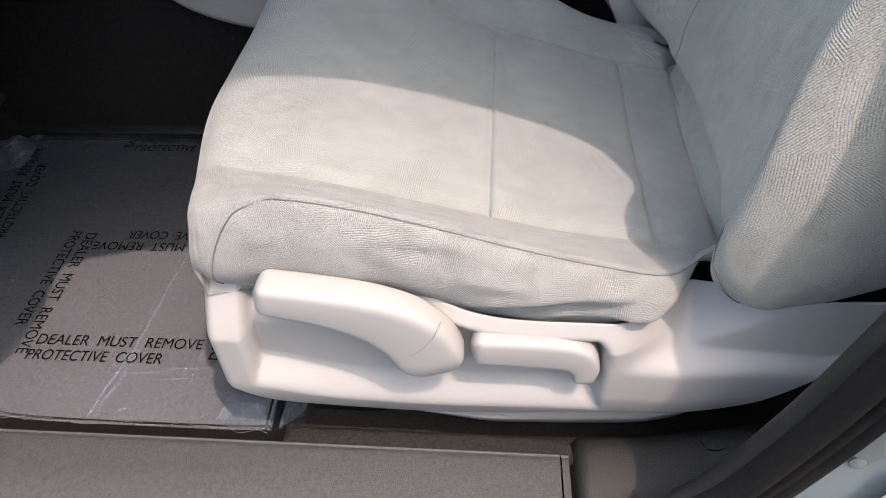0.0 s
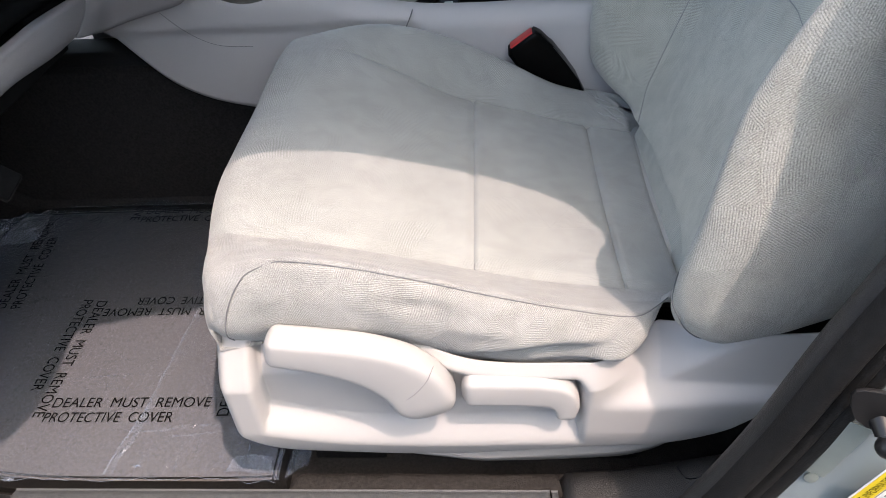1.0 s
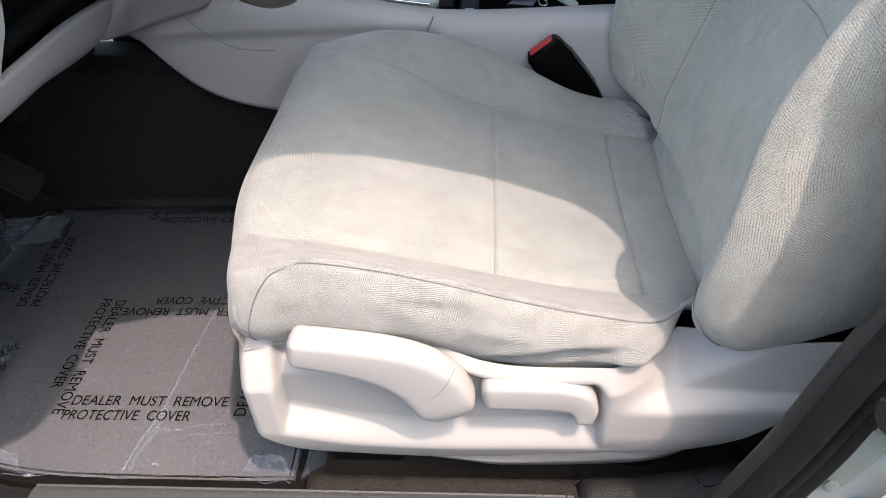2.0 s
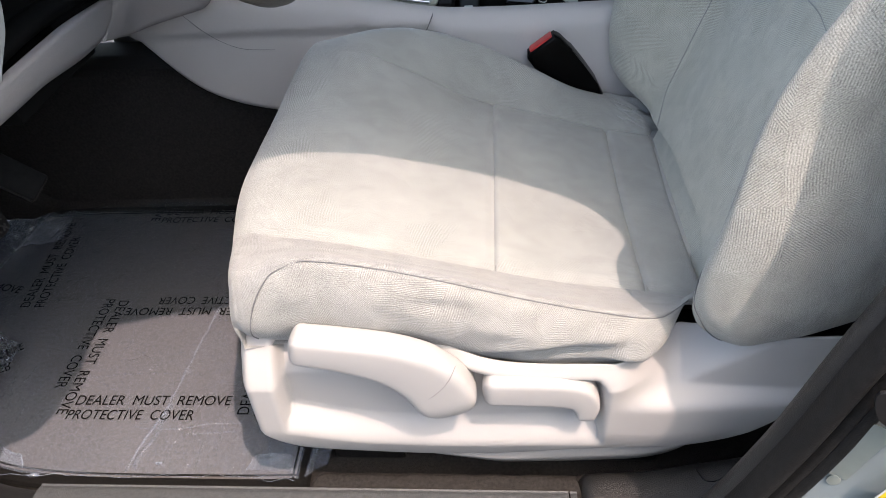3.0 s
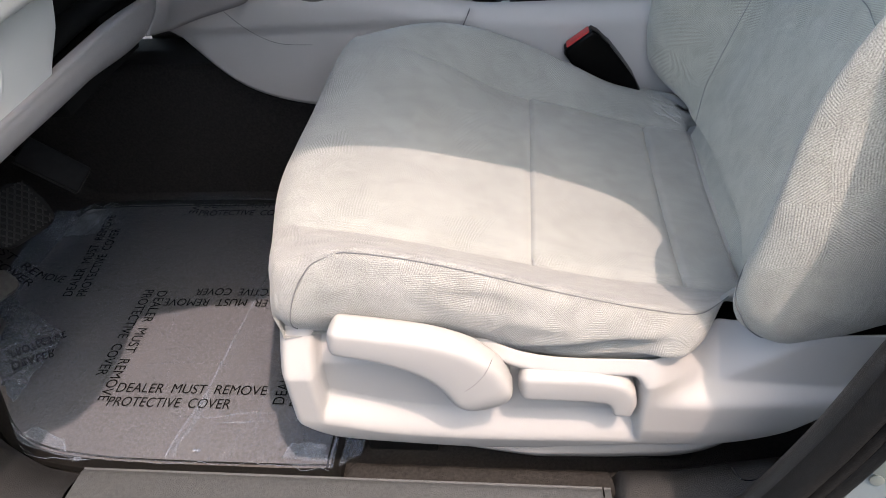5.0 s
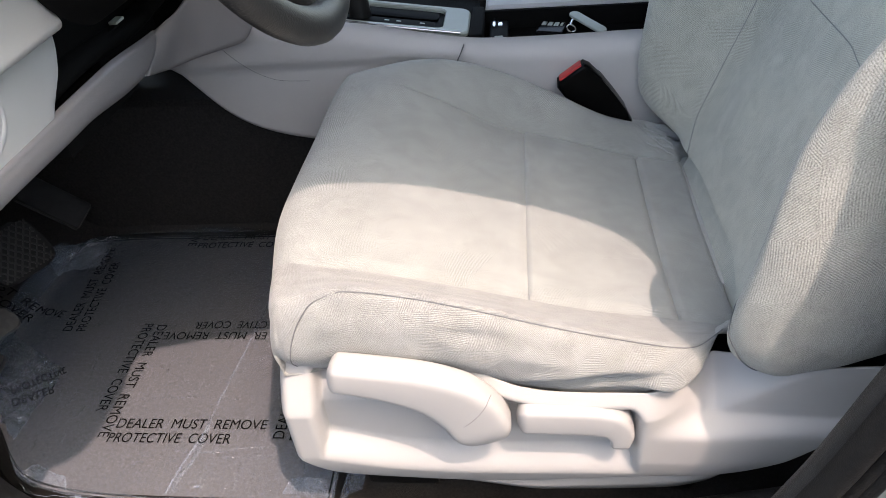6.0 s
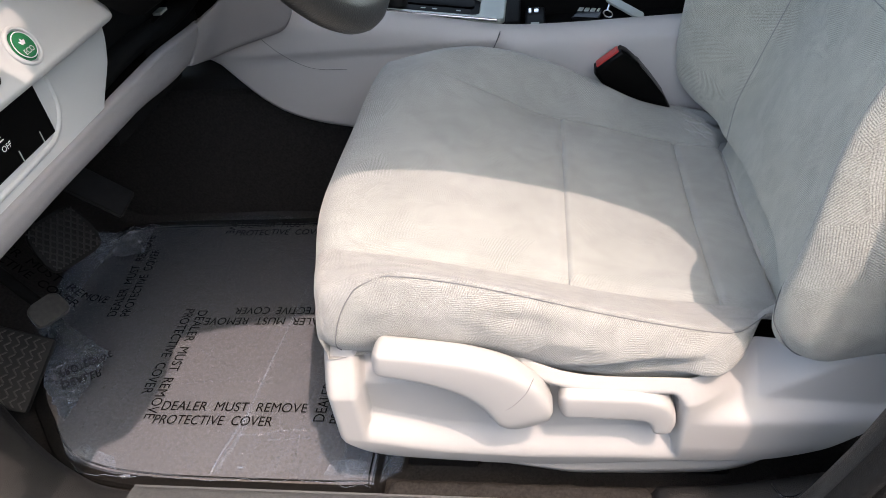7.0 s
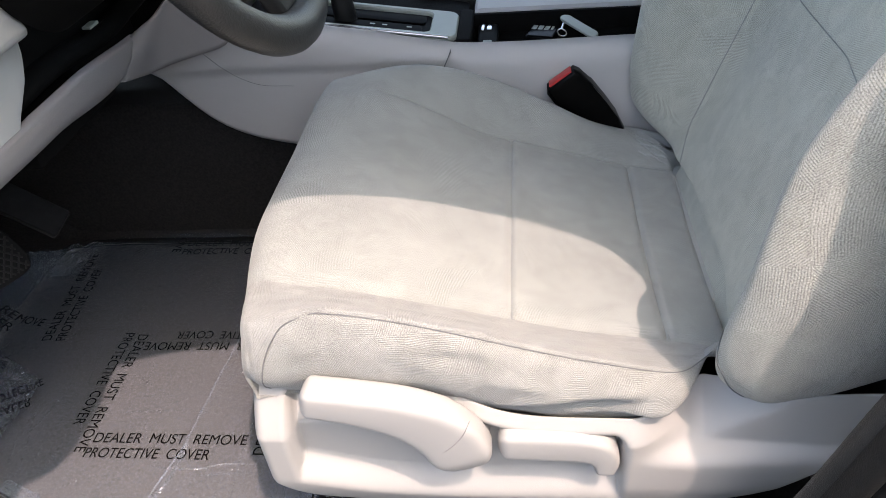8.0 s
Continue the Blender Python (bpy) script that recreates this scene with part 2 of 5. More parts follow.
def film_material(name, haze, gloss, ior=1.6):
    m = bpy.data.materials.new(name)
    m.use_nodes = True
    nt = m.node_tree
    nt.nodes.clear()
    out = nt.nodes.new("ShaderNodeOutputMaterial")
    tr = nt.nodes.new("ShaderNodeBsdfTransparent")
    tr.inputs["Color"].default_value = (0.93, 0.93, 0.94, 1)
    gl = nt.nodes.new("ShaderNodeBsdfGlossy")
    gl.inputs["Roughness"].default_value = gloss
    di = nt.nodes.new("ShaderNodeBsdfDiffuse")
    # the film's milkiness, with the sky's blue sheen put into its colour
    di.inputs["Color"].default_value = (0.47, 0.58, 0.735, 1)
    fr = nt.nodes.new("ShaderNodeFresnel")
    fr.inputs["IOR"].default_value = ior
    m1 = nt.nodes.new("ShaderNodeMixShader")
    nt.links.new(fr.outputs[0], m1.inputs[0])
    nt.links.new(tr.outputs[0], m1.inputs[1])
    nt.links.new(gl.outputs[0], m1.inputs[2])
    m2 = nt.nodes.new("ShaderNodeMixShader")
    m2.inputs[0].default_value = haze
    nt.links.new(m1.outputs[0], m2.inputs[1])
    nt.links.new(di.outputs[0], m2.inputs[2])
    tc = nt.nodes.new("ShaderNodeTexCoord")
    nz = nt.nodes.new("ShaderNodeTexNoise")
    nz.inputs["Scale"].default_value = 22
    nz.inputs["Detail"].default_value = 5
    nt.links.new(tc.outputs["Object"], nz.inputs["Vector"])
    # fine crinkle of a sheet that has been folded and walked on
    ck = nt.nodes.new("ShaderNodeTexVoronoi")
    ck.feature = 'DISTANCE_TO_EDGE'
    ck.inputs["Scale"].default_value = 26
    wob = nt.nodes.new("ShaderNodeVectorMath")
    wob.operation = 'MULTIPLY_ADD'
    nt.links.new(nz.outputs["Color"], wob.inputs[0])
    wob.inputs[1].default_value = (0.09, 0.09, 0.0)
    nt.links.new(tc.outputs["Object"], wob.inputs[2])
    nt.links.new(wob.outputs[0], ck.inputs["Vector"])
    fold = math_node(nt, 'MULTIPLY', math_node(nt, 'MINIMUM', ck.outputs["Distance"], 0.12), 0.75)
    height = math_node(nt, 'ADD', nz.outputs["Fac"], fold)
    bp = nt.nodes.new("ShaderNodeBump")
    bp.inputs["Strength"].default_value = 0.6
    bp.inputs["Distance"].default_value = 0.02
    nt.links.new(height, bp.inputs["Height"])
    nt.links.new(bp.outputs["Normal"], gl.inputs["Normal"])
    nt.links.new(bp.outputs["Normal"], fr.inputs["Normal"])
    nt.links.new(m2.outputs[0], out.inputs["Surface"])
    return m


M_FILM = film_material("clear_film", 0.105, 0.09)
# glints of creases and curled edges are put in as extra haze
M_CREASE = film_material("creased_glint_film", 0.17, 0.06, 2.0)
M_WRINKLE = film_material("wrinkled_film", 0.085, 0.12, 1.5)
M_LOOSE = film_material("loose_film", 0.11, 0.05, 2.2)


# ---- builders ----
def link_mesh(name, me, mat, parent=None, label="", smooth=True):
    ob = new(name, me)
    if mat is not None:
        me.materials.append(mat)
    if smooth:
        me.shade_smooth()
    if parent is not None:
        ob.parent = parent
    if label:
        tagged(ob, label)
    return ob


def part(name, bm, mat, parent=None, label="", smooth=True, sharp=35):
    me = bpy.data.meshes.new(name)
    bmesh.ops.recalc_face_normals(bm, faces=bm.faces)
    bm.to_mesh(me)
    bm.free()
    ob = link_mesh(name, me, mat, parent, label, smooth)
    if smooth:
        me.set_sharp_from_angle(angle=radians(sharp))
    return ob


def thing(name, label, category, at=(0, 0, 0), group="", kind=""):
    ob = new(name)
    ob.location = at
    ob.empty_display_size = 0.02
    return tagged(ob, label, category, group, kind)


def grid(name, P, mat, parent=None, label="", uv=True, flip=False, sharp=None, close_j=False, mask=None):
    """A smooth sheet through a grid of places P[i, j], with UVs in metres."""
    P = np.asarray(P, float)
    n, k = P.shape[:2]
    du = np.zeros((n, k))
    dv = np.zeros((n, k))
    du[1:] = np.cumsum(np.linalg.norm(np.diff(P, axis=0), axis=2).mean(axis=1))[:, None]
    dv[:, 1:] = np.cumsum(np.linalg.norm(np.diff(P, axis=1), axis=2).mean(axis=0))[None]
    faces = []
    for i in range(n - 1):
        for j in range(k - 1 if not close_j else k):
            if mask is not None and not mask[i, j]:
                continue
            j2 = (j + 1) % k
            f = (i * k + j, (i + 1) * k + j, (i + 1) * k + j2, i * k + j2)
            faces.append(f[::-1] if flip else f)
    U, V = du.ravel(), dv.ravel()
    pts = P.reshape(-1, 3)
    if mask is not None:
        used = sorted({v for f in faces for v in f})
        at = {v: q for q, v in enumerate(used)}
        faces = [tuple(at[v] for v in f) for f in faces]
        pts, U, V = pts[used], U[used], V[used]
    me = bpy.data.meshes.new(name)
    me.from_pydata([tuple(p) for p in pts], [], faces)
    if uv:
        layer = me.uv_layers.new(name="UVMap")
        idx = np.array([l.vertex_index for l in me.loops])
        layer.data.foreach_set("uv", np.stack([U[idx], V[idx]], 1).ravel())
    ob = link_mesh(name, me, mat, parent, label)
    if sharp:
        me.set_sharp_from_angle(angle=radians(sharp))
    return ob


def thicken(ob, t, offset=-1.0):
    s = ob.modifiers.new("thickness", 'SOLIDIFY')
    s.thickness = t
    s.offset = offset
    return ob


def box_bm(lo, hi, bevel=0.003, seg=2):
    bm = bmesh.new()
    bmesh.ops.create_cube(bm, size=1)
    lo, hi = Vector(lo), Vector(hi)
    for v in bm.verts:
        v.co = Vector([lo[i] + (v.co[i] + 0.5) * (hi[i] - lo[i]) for i in range(3)])
    if bevel:
        bmesh.ops.bevel(bm, geom=bm.edges[:], offset=bevel, segments=seg, affect='EDGES', profile=0.6)
    return bm


def cyl_bm(p0, p1, r0, r1=None, n=24, bevel=0.0):
    p0, p1 = Vector(p0), Vector(p1)
    bm = bmesh.new()
    d = p1 - p0
    bmesh.ops.create_cone(bm, cap_ends=True, segments=n, radius1=r0, radius2=r0 if r1 is None else r1, depth=d.length)
    if bevel:
        rims = [e for e in bm.edges if any(len(f.verts) > 4 for f in e.link_faces)]
        bmesh.ops.bevel(bm, geom=rims, offset=bevel, segments=2, affect='EDGES')
    bm.transform(Matrix.Translation((p0 + p1) / 2) @ d.to_track_quat("Z", "Y").to_matrix().to_4x4())
    return bm


def prism_bm(outline, depth, bevel=0.002, seg=2):
    """An outline in x, y, raised by depth along z, with rounded edges."""
    bm = bmesh.new()
    lower = [bm.verts.new((x, y, 0)) for x, y in outline]
    upper = [bm.verts.new((x, y, depth)) for x, y in outline]
    n = len(outline)
    bm.faces.new(lower[::-1])
    bm.faces.new(upper)
    for i in range(n):
        bm.faces.new((lower[i], lower[(i + 1) % n], upper[(i + 1) % n], upper[i]))
    if bevel:
        rims = [e for e in bm.edges if any(len(f.verts) == n for f in e.link_faces)]
        bmesh.ops.bevel(bm, geom=rims, offset=bevel, segments=seg, affect='EDGES', profile=0.6)
    return bm


def curve_pts(ctrl, per=10, closed=False):
    """A Catmull-Rom line through ctrl."""
    c = [np.array(p, float) for p in ctrl]
    n = len(c)
    out = []
    last = n if closed else n - 1
    for i in range(last):
        p1, p2 = c[i], c[(i + 1) % n]
        p0 = c[(i - 1) % n] if closed or i > 0 else 2 * p1 - p2
        p3 = c[(i + 2) % n] if closed or i + 2 < n else 2 * p2 - p1
        for s in range(per):
            t = s / per
            out.append(0.5 * ((2 * p1) + (p2 - p0) * t + (2 * p0 - 5 * p1 + 4 * p2 - p3) * t * t + (3 * p1 - p0 - 3 * p2 + p3) * t ** 3))
    if not closed:
        out.append(c[-1])
    return np.array(out)


def sweep(name, path, section, mat, parent=None, label="", closed=False, up=(0, 0, 1), caps=True, sharp=40):
    """A section (list of side, up offsets) carried along a path."""
    path = np.asarray(path, float)
    n = len(path)
    rows = []
    for i in range(n):
        a = path[(i - 1) % n] if closed or i > 0 else path[i]
        b = path[(i + 1) % n] if closed or i < n - 1 else path[i]
        t = Vector(b - a).normalized()
        side = t.cross(Vector(up)).normalized()
        u = side.cross(t)
        rows.append([Vector(path[i]) + side * s + u * v for s, v in section])
    bm = bmesh.new()
    vs = [[bm.verts.new(p) for p in r] for r in rows]
    k = len(section)
    for i in range(n if closed else n - 1):
        for j in range(k):
            bm.faces.new((vs[i][j], vs[i][(j + 1) % k], vs[(i + 1) % n][(j + 1) % k], vs[(i + 1) % n][j]))
    if caps and not closed:
        bm.faces.new(vs[0][::-1])
        bm.faces.new(vs[-1])
    return part(name, bm, mat, parent, label, sharp=sharp)


def ring(r, n=10, sx=1.0, sy=1.0):
    return [(r * sx * math.cos(2 * math.pi * i / n), r * sy * math.sin(2 * math.pi * i / n)) for i in range(n)]


def tube(name, path, r, mat, parent=None, label="", n=8, closed=False, up=(0, 0, 1)):
    return sweep(name, path, ring(r, n), mat, parent, label, closed, up)


def lettering(name, body, size, m, mat, parent, width=None):
    """Words in the built-in font as a thin mesh; m takes x along the line and y up the letters."""
    cu = bpy.data.curves.new(name, 'FONT')
    cu.body = body
    cu.size = size
    cu.offset = 0.0
    tmp = bpy.data.objects.new(name, cu)
    scene.collection.objects.link(tmp)
    me = bpy.data.meshes.new_from_object(tmp.evaluated_get(bpy.context.evaluated_depsgraph_get()))
    bpy.data.objects.remove(tmp)
    bpy.data.curves.remove(cu)
    xs = [v.co.x for v in me.vertices]
    if width:
        f = width / (max(xs) - min(xs))
        for v in me.vertices:
            v.co.x = (v.co.x - min(xs)) * f
    bm = bmesh.new()
    bm.from_mesh(me)
    bmesh.ops.triangulate(bm, faces=bm.faces[:], ngon_method='EAR_CLIP')
    bm.to_mesh(me)
    bm.free()
    me.transform(m)
    me.name = name
    return link_mesh(name, me, mat, parent, smooth=False)


def smooth_at(xs, ctrl):
    """Values through control pairs, rounded a little."""
    c = np.array(ctrl, float)
    d = np.linspace(c[0, 0], c[-1, 0], 400)
    v = np.interp(d, c[:, 0], c[:, 1])
    k = np.hanning(61)
    v = np.convolve(np.pad(v, 30, mode='edge'), k / k.sum(), 'valid')
    return np.interp(xs, d, v)


def step(a, b, x):
    t = np.clip((np.asarray(x, float) - a) / (b - a), 0, 1)
    return t * t * (3 - 2 * t)


# ---- setting: ground, car floor, tunnel, sill, body shell ----
def ground():
    bm = bmesh.new()
    bmesh.ops.create_grid(bm, x_segments=2, y_segments=2, size=150)
    bm.transform(Matrix.Translation((0, 0, -0.32)))
    return tagged(part("ground", bm, M_ASPHALT, smooth=False), "sunlit dark grey asphalt yard", "ground", kind="structure")


ground()


def sky_block_wall():
    """Unseen plain wall, added behind the open door to block low sky light."""
    ob = part("wall_sky_block", box_bm((-4.0, -1.75, -0.32), (4.0, -1.60, 1.40), 0.01), M_WALL, smooth=False)
    return tagged(ob, "unseen plain grey wall added to block low sky", "wall", kind="structure")


sky_block_wall()


def car_floor():
    """Carpeted pan that rises to the toe board in front and to the tunnel at the far side."""
    xs = np.linspace(-1.30, 0.60, 60)
    ys = np.linspace(0.262, 1.13, 44)
    P = np.zeros((len(xs), len(ys), 3))
    for i, x in enumerate(xs):
        for j, y in enumerate(ys):
            z = -0.008 + 0.75 * max(0.0, -0.92 - x) ** 1.0 + 0.30 * step(1.075, 1.13, y)
            P[i, j] = (x, y, z + 0.004 * noise.noise((x * 9, y * 9, 0)))
    return tagged(grid("floor", P, M_CARPET), "dark grey car floor carpet", "floor", kind="structure")


car_floor()


def sill():
    """Scuff plate along the door opening, with a rounded outer and inner edge."""
    xs = np.linspace(-0.592, 0.0815, 40)
    prof = curve_pts([(0.4000, -0.03), (0.3990, 0.046), (0.3945, 0.0535), (0.380, 0.0570), (0.33, 0.060), (0.275, 0.052), (0.262, 0.02), (0.262, -0.06)], 6)
    P = [[(x, y, z) for y, z in prof] for x in xs]
    ob = thing("sill_trim", "grey grained plastic door sill plate", "sill trim", kind="structure")
    grid("plate", P, M_SILL, ob, flip=True)
    # end cap piece behind the joint
    xs2 = np.linspace(0.0835, 0.0915, 3)
    grid("end_strip", [[(x, y, z - 0.001) for y, z in prof] for x in xs2], M_SILL, ob, flip=True)
    carpet = curve_pts([(0.394, 0.040), (0.400, 0.049), (0.412, 0.0525), (0.421, 0.049), (0.428, 0.035), (0.432, -0.01)], 4)
    grid("carpet_edge", [[(min(x, 0.0985 - 0.25 * (y - 0.394)), y + 0.0015 * noise.noise((x * 60, y * 90, 0)), z + 0.002 * noise.noise((x * 45, y * 80, 3)) - 0.040 * float(1 - step(-0.266, -0.238, x - 0.5 * (y - 0.40)))) for y, z in carpet] for x in np.linspace(-0.285, 0.0985, 110)], M_EDGE_CARPET, ob, "speckled carpet edge", flip=True)
    bm = box_bm((-1.15, 0.20, -0.22), (0.62, 0.258, 0.03), 0.01)
    part("rocker", bm, M_PAINT, ob, "blue-grey painted rocker panel")


sill()


def kick_trim():
    """Dark moulding that carries the sill on round the front of the foot well."""
    xs = np.linspace(-1.12, -0.594, 60)
    edge = smooth_at(xs, [(-1.12, .63), (-0.95, .575), (-0.88, .528), (-0.80, .474), (-0.73, .436), (-0.66, .407), (-0.594, .399)])
    top = smooth_at(xs, [(-1.12, .21), (-0.95, .135), (-0.86, .098), (-0.76, .072), (-0.66, .062), (-0.594, .0585)])
    P = []
    for x, e, h in zip(xs, edge, top):
        P.append([(x, y, z) for y, z in curve_pts([(0.262, -0.06), (0.262, 0.02), (0.272, h - 0.010), (0.30, h), (0.5 * (0.30 + e), h + 0.004), (e - 0.024, h - 0.003), (e - 0.008, h - 0.014), (e, h - 0.034), (e + 0.002, -0.02)], 5)])
    ob = grid("kick_trim", P, M_KICK)
    return tagged(ob, "dark grey moulded trim round the foot well", "trim", kind="structure")


kick_trim()


def pillar_trim():
    """Black grained lower pillar cover that rises behind the sill plate."""
    ob = thing("pillar_trim", "black grained plastic lower pillar cover", "pillar trim", kind="structure")
    us = np.linspace(0, 1, 30)
    P = []
    for u in us:
        x = 0.092 + 0.337 * u
        h = float(np.interp(x, (0.092, 0.104, 0.17, 0.233, 0.29, 0.43), (0.030, 0.060, 0.067, 0.087, 0.106, 0.15)))
        prof = curve_pts([(0.428, 0.0), (0.424, h * 0.80), (0.408, h), (0.365, h - 0.004), (0.335, h - 0.020), (0.310, h - 0.055), (0.285, 0.01), (0.275, -0.05)], 6)
        P.append([(x, y, z) for y, z in prof])
    grid("cover", P, M_GRAIN, ob, flip=True)
    tube("lid_joint", curve_pts([(0.2300, 0.4095, 0.0865), (0.2325, 0.402, 0.0875), (0.236, 0.394, 0.0885), (0.243, 0.391, 0.0905), (0.250, 0.391, 0.0925), (0.257, 0.394, 0.0950)], 5), 0.0009, M_GLOSS, ob, "joint of a small lid", n=5)


pillar_trim()


def door_seal():
    """Bulb weatherstrip that turns from the sill up the pillar."""
    ob = thing("door_seal", "black rubber door weatherstrip round the opening", "weatherstrip", kind="structure")
    path = curve_pts([(-1.1, 0.288, 0.052), (-0.4, 0.288, 0.060), (-0.05, 0.290, 0.062), (0.11, 0.292, 0.074), (0.205, 0.297, 0.145), (0.258, 0.300, 0.27),
                      (0.294, 0.300, 0.42), (0.345, 0.305, 0.60), (0.385, 0.338, 0.78)], 10)[24:]
    sweep("bulb", path, [(0.022, -0.004), (0.021, 0.005), (0.0175, 0.010), (0.0155, 0.0075), (0.0135, 0.0105), (0.009, 0.0135), (0.004, 0.012), (0.002, 0.004), (-0.001, 0.004), (-0.003, 0.013), (-0.008, 0.017), (-0.014, 0.016), (-0.018, 0.010), (-0.020, -0.002), (-0.020, -0.012), (0.020, -0.012)], M_RUBBER, ob, up=(0, -1, 0), sharp=60)
    inner = np.array([p + np.array((-0.015, 0.014, 0)) for p in path if p[2] > 0.13])
    sweep("inner_lip", inner, ring(0.011, 12), M_GRAIN, ob, "black inner pillar edge", up=(0, -1, 0))
    sweep("lip", path + np.array((0.018, -0.010, -0.008)), ring(0.006, 10, 1.2, 0.8), M_RUBBER, ob, up=(0, -1, 0))


door_seal()


def door_jamb():
    """Painted pillar face outside the seal."""
    ob = thing("door_jamb", "blue-grey painted door pillar face", "door pillar", kind="structure")
    zs = np.linspace(-0.12, 0.80, 40)
    P = []
    for z in zs:
        x0 = float(np.interp(z, (-0.12, 0.06, 0.155, 0.27, 0.42, 0.62, 0.80), (0.12, 0.165, 0.218, 0.272, 0.310, 0.365, 0.405)))
        yo = 0.0 + 0.345 * max(0, z - 0.6)
        prof = curve_pts([(x0, 0.325 + yo), (x0 + 0.012, 0.296 + yo), (x0 + 0.07, 0.276 + yo), (x0 + 0.14, 0.258 + yo), (x0 + 0.17, 0.235 + yo), (x0 + 0.175, 0.20 + yo)], 6)
        P.append([(x, y, z) for x, y in prof])
    grid("pillar_skin", P, M_PAINT, ob, flip=True)


door_jamb()


def striker():
    ob = thing("door_striker", "black steel door striker bolt on pillar", "striker", (0.309, 0.274, 0.378))
    ob.scale = (0.8, 0.8, 0.8)
    part("base_plate", prism_bm([(0.034 * math.cos(a) * (1 + 0.25 * math.cos(2 * a)), 0.024 * math.sin(a)) for a in np.linspace(0, 2 * math.pi, 24, endpoint=False)], 0.005, 0.0015), M_STEEL, ob).matrix_local = pose(0, 0, 0, 90, 40, -8)
    part("bolt", cyl_bm((0.0, 0, -0.010), (0.002, -0.018, -0.020), 0.0105, 0.0085, 24, 0.002), M_STEEL, ob)
    head = bmesh.new()
    bmesh.ops.create_uvsphere(head, u_segments=20, v_segments=12, radius=0.0115)
    head.transform(pose(0.003, -0.025, -0.025))
    part("bolt_head", head, M_STEEL, ob)
    part("loop", cyl_bm((0.026, 0, 0.006), (0.026, -0.032, -0.002), 0.009, 0.009, 20, 0.002), M_STEEL, ob)


striker()


def tape_strip():
    """Old clear tape left on the paint, with a round drop at its lower end."""
    ob = thing("tape_strip", "yellowed clear tape strip on painted pillar", "tape")
    ax = Vector((0.16, -0.07, 0.98)).normalized()
    az = Vector((-0.36, -0.93, 0.0)).normalized()
    ay = az.cross(ax).normalized()
    ax = ay.cross(az)
    ob.matrix_world = Matrix.Translation((0.2935, 0.2885, 0.262)) @ Matrix((ax, ay, az)).transposed().to_4x4()
    part("strip", prism_bm([(0.006, -0.008), (0.085, -0.010), (0.085, 0.010), (0.006, 0.009)], 0.0008, 0.0), M_TAPE, ob, smooth=False)
    part("drop", prism_bm([(0.0075 * math.cos(a), 0.0055 * math.sin(a)) for a in np.linspace(0, 2 * math.pi, 24, endpoint=False)], 0.0016, 0.0006), M_TAPE, ob)


tape_strip()


def placard():
    """Tyre placard: white sheet, yellow head band, printed bars."""
    ob = thing("tire_placard", "white and yellow tire information sticker on pillar", "sticker")
    part("sheet", prism_bm([(-0.062, -0.036), (0.062, -0.036), (0.062, 0.036), (-0.062, 0.036)], 0.0006, 0.0), M_WHITE, ob, smooth=False)
    part("head_band", prism_bm([(-0.050, 0.019), (0.061, 0.019), (0.061, 0.034), (-0.050, 0.034)], 0.001, 0.0), M_YELLOW, ob, "yellow head band", smooth=False)
    lettering("heading", "TIRE AND LOADING INFORMATION", 0.011, Matrix.Translation((-0.048, 0.0225, 0.0014)), M_INK, ob, 0.105)
    part("emblem", prism_bm([(-0.056 + 0.007 * math.cos(a), 0.027 + 0.007 * math.sin(a)) for a in np.linspace(0, 2 * math.pi, 20, endpoint=False)], 0.001, 0), M_INK, ob, smooth=False)
    def bar(x0, y0, x1, y1):
        part("print_line", prism_bm([(x0, y0), (x1, y0), (x1, y1), (x0, y1)], 0.001, 0), M_PRINT, ob, smooth=False)

    for y in (0.0175, 0.0085, -0.0005, -0.009, -0.0175):
        bar(-0.058, y, 0.032 if y < 0 else 0.058, y + 0.0006)
    for x in (-0.034, -0.012, 0.010, 0.033):
        bar(x, -0.0005 if x < 0.03 else -0.0175, x + 0.0006, 0.0175)
    rnd = random.Random(4)
    for y in (0.0115, 0.003, -0.0058, -0.0142, -0.023, -0.029):
        x = -0.056
        while x < (0.028 if y < 0 else 0.05):
            w = rnd.uniform(0.004, 0.013)
            bar(x, y, min(x + w, 0.056), y + 0.0013)
            x += w + rnd.uniform(0.002, 0.006)
    part("side_band", prism_bm([(0.034, -0.030), (0.058, -0.030), (0.058, 0.0), (0.034, 0.0)], 0.001, 0.0), M_YELLOW, ob, smooth=False)
    ax = Vector((0.27, -0.05, 0.96)).normalized()
    az = Vector((-0.21, -0.97, 0.0)).normalized()
    ay = az.cross(ax).normalized()
    ax = ay.cross(az)
    ob.matrix_world = Matrix.Translation((0.344, 0.2600, 0.256)) @ Matrix((ax, ay, az)).transposed().to_4x4() @ Matrix.Diagonal((0.86, 0.86, 0.9, 1))


placard()


# unseen roof rail, pillars and roof: door opening edge, fitted to cast shadow lines
EDGE = curve_pts([(-0.62, 0.53), (-0.551, 0.570), (-0.486, 0.608), (-0.449, 0.653), (-0.413, 0.741), (-0.389, 0.846), (-0.368, 0.906), (-0.333, 0.935), (-0.271, 0.952), (-0.22, 0.960), (-0.167, 0.979), (-0.10, 1.011), (-0.02, 1.045), (0.08, 1.062), (0.17, 1.068),
                  (0.25, 1.060), (0.325, 1.04), (0.372, 1.00), (0.382, 0.935), (0.368, 0.885), (0.355, 0.855), (0.346, 0.828), (0.343, 0.80), (0.344, 0.78), (0.338, 0.74), (0.324, 0.67), (0.312, 0.60), (0.302, 0.5)], 6)


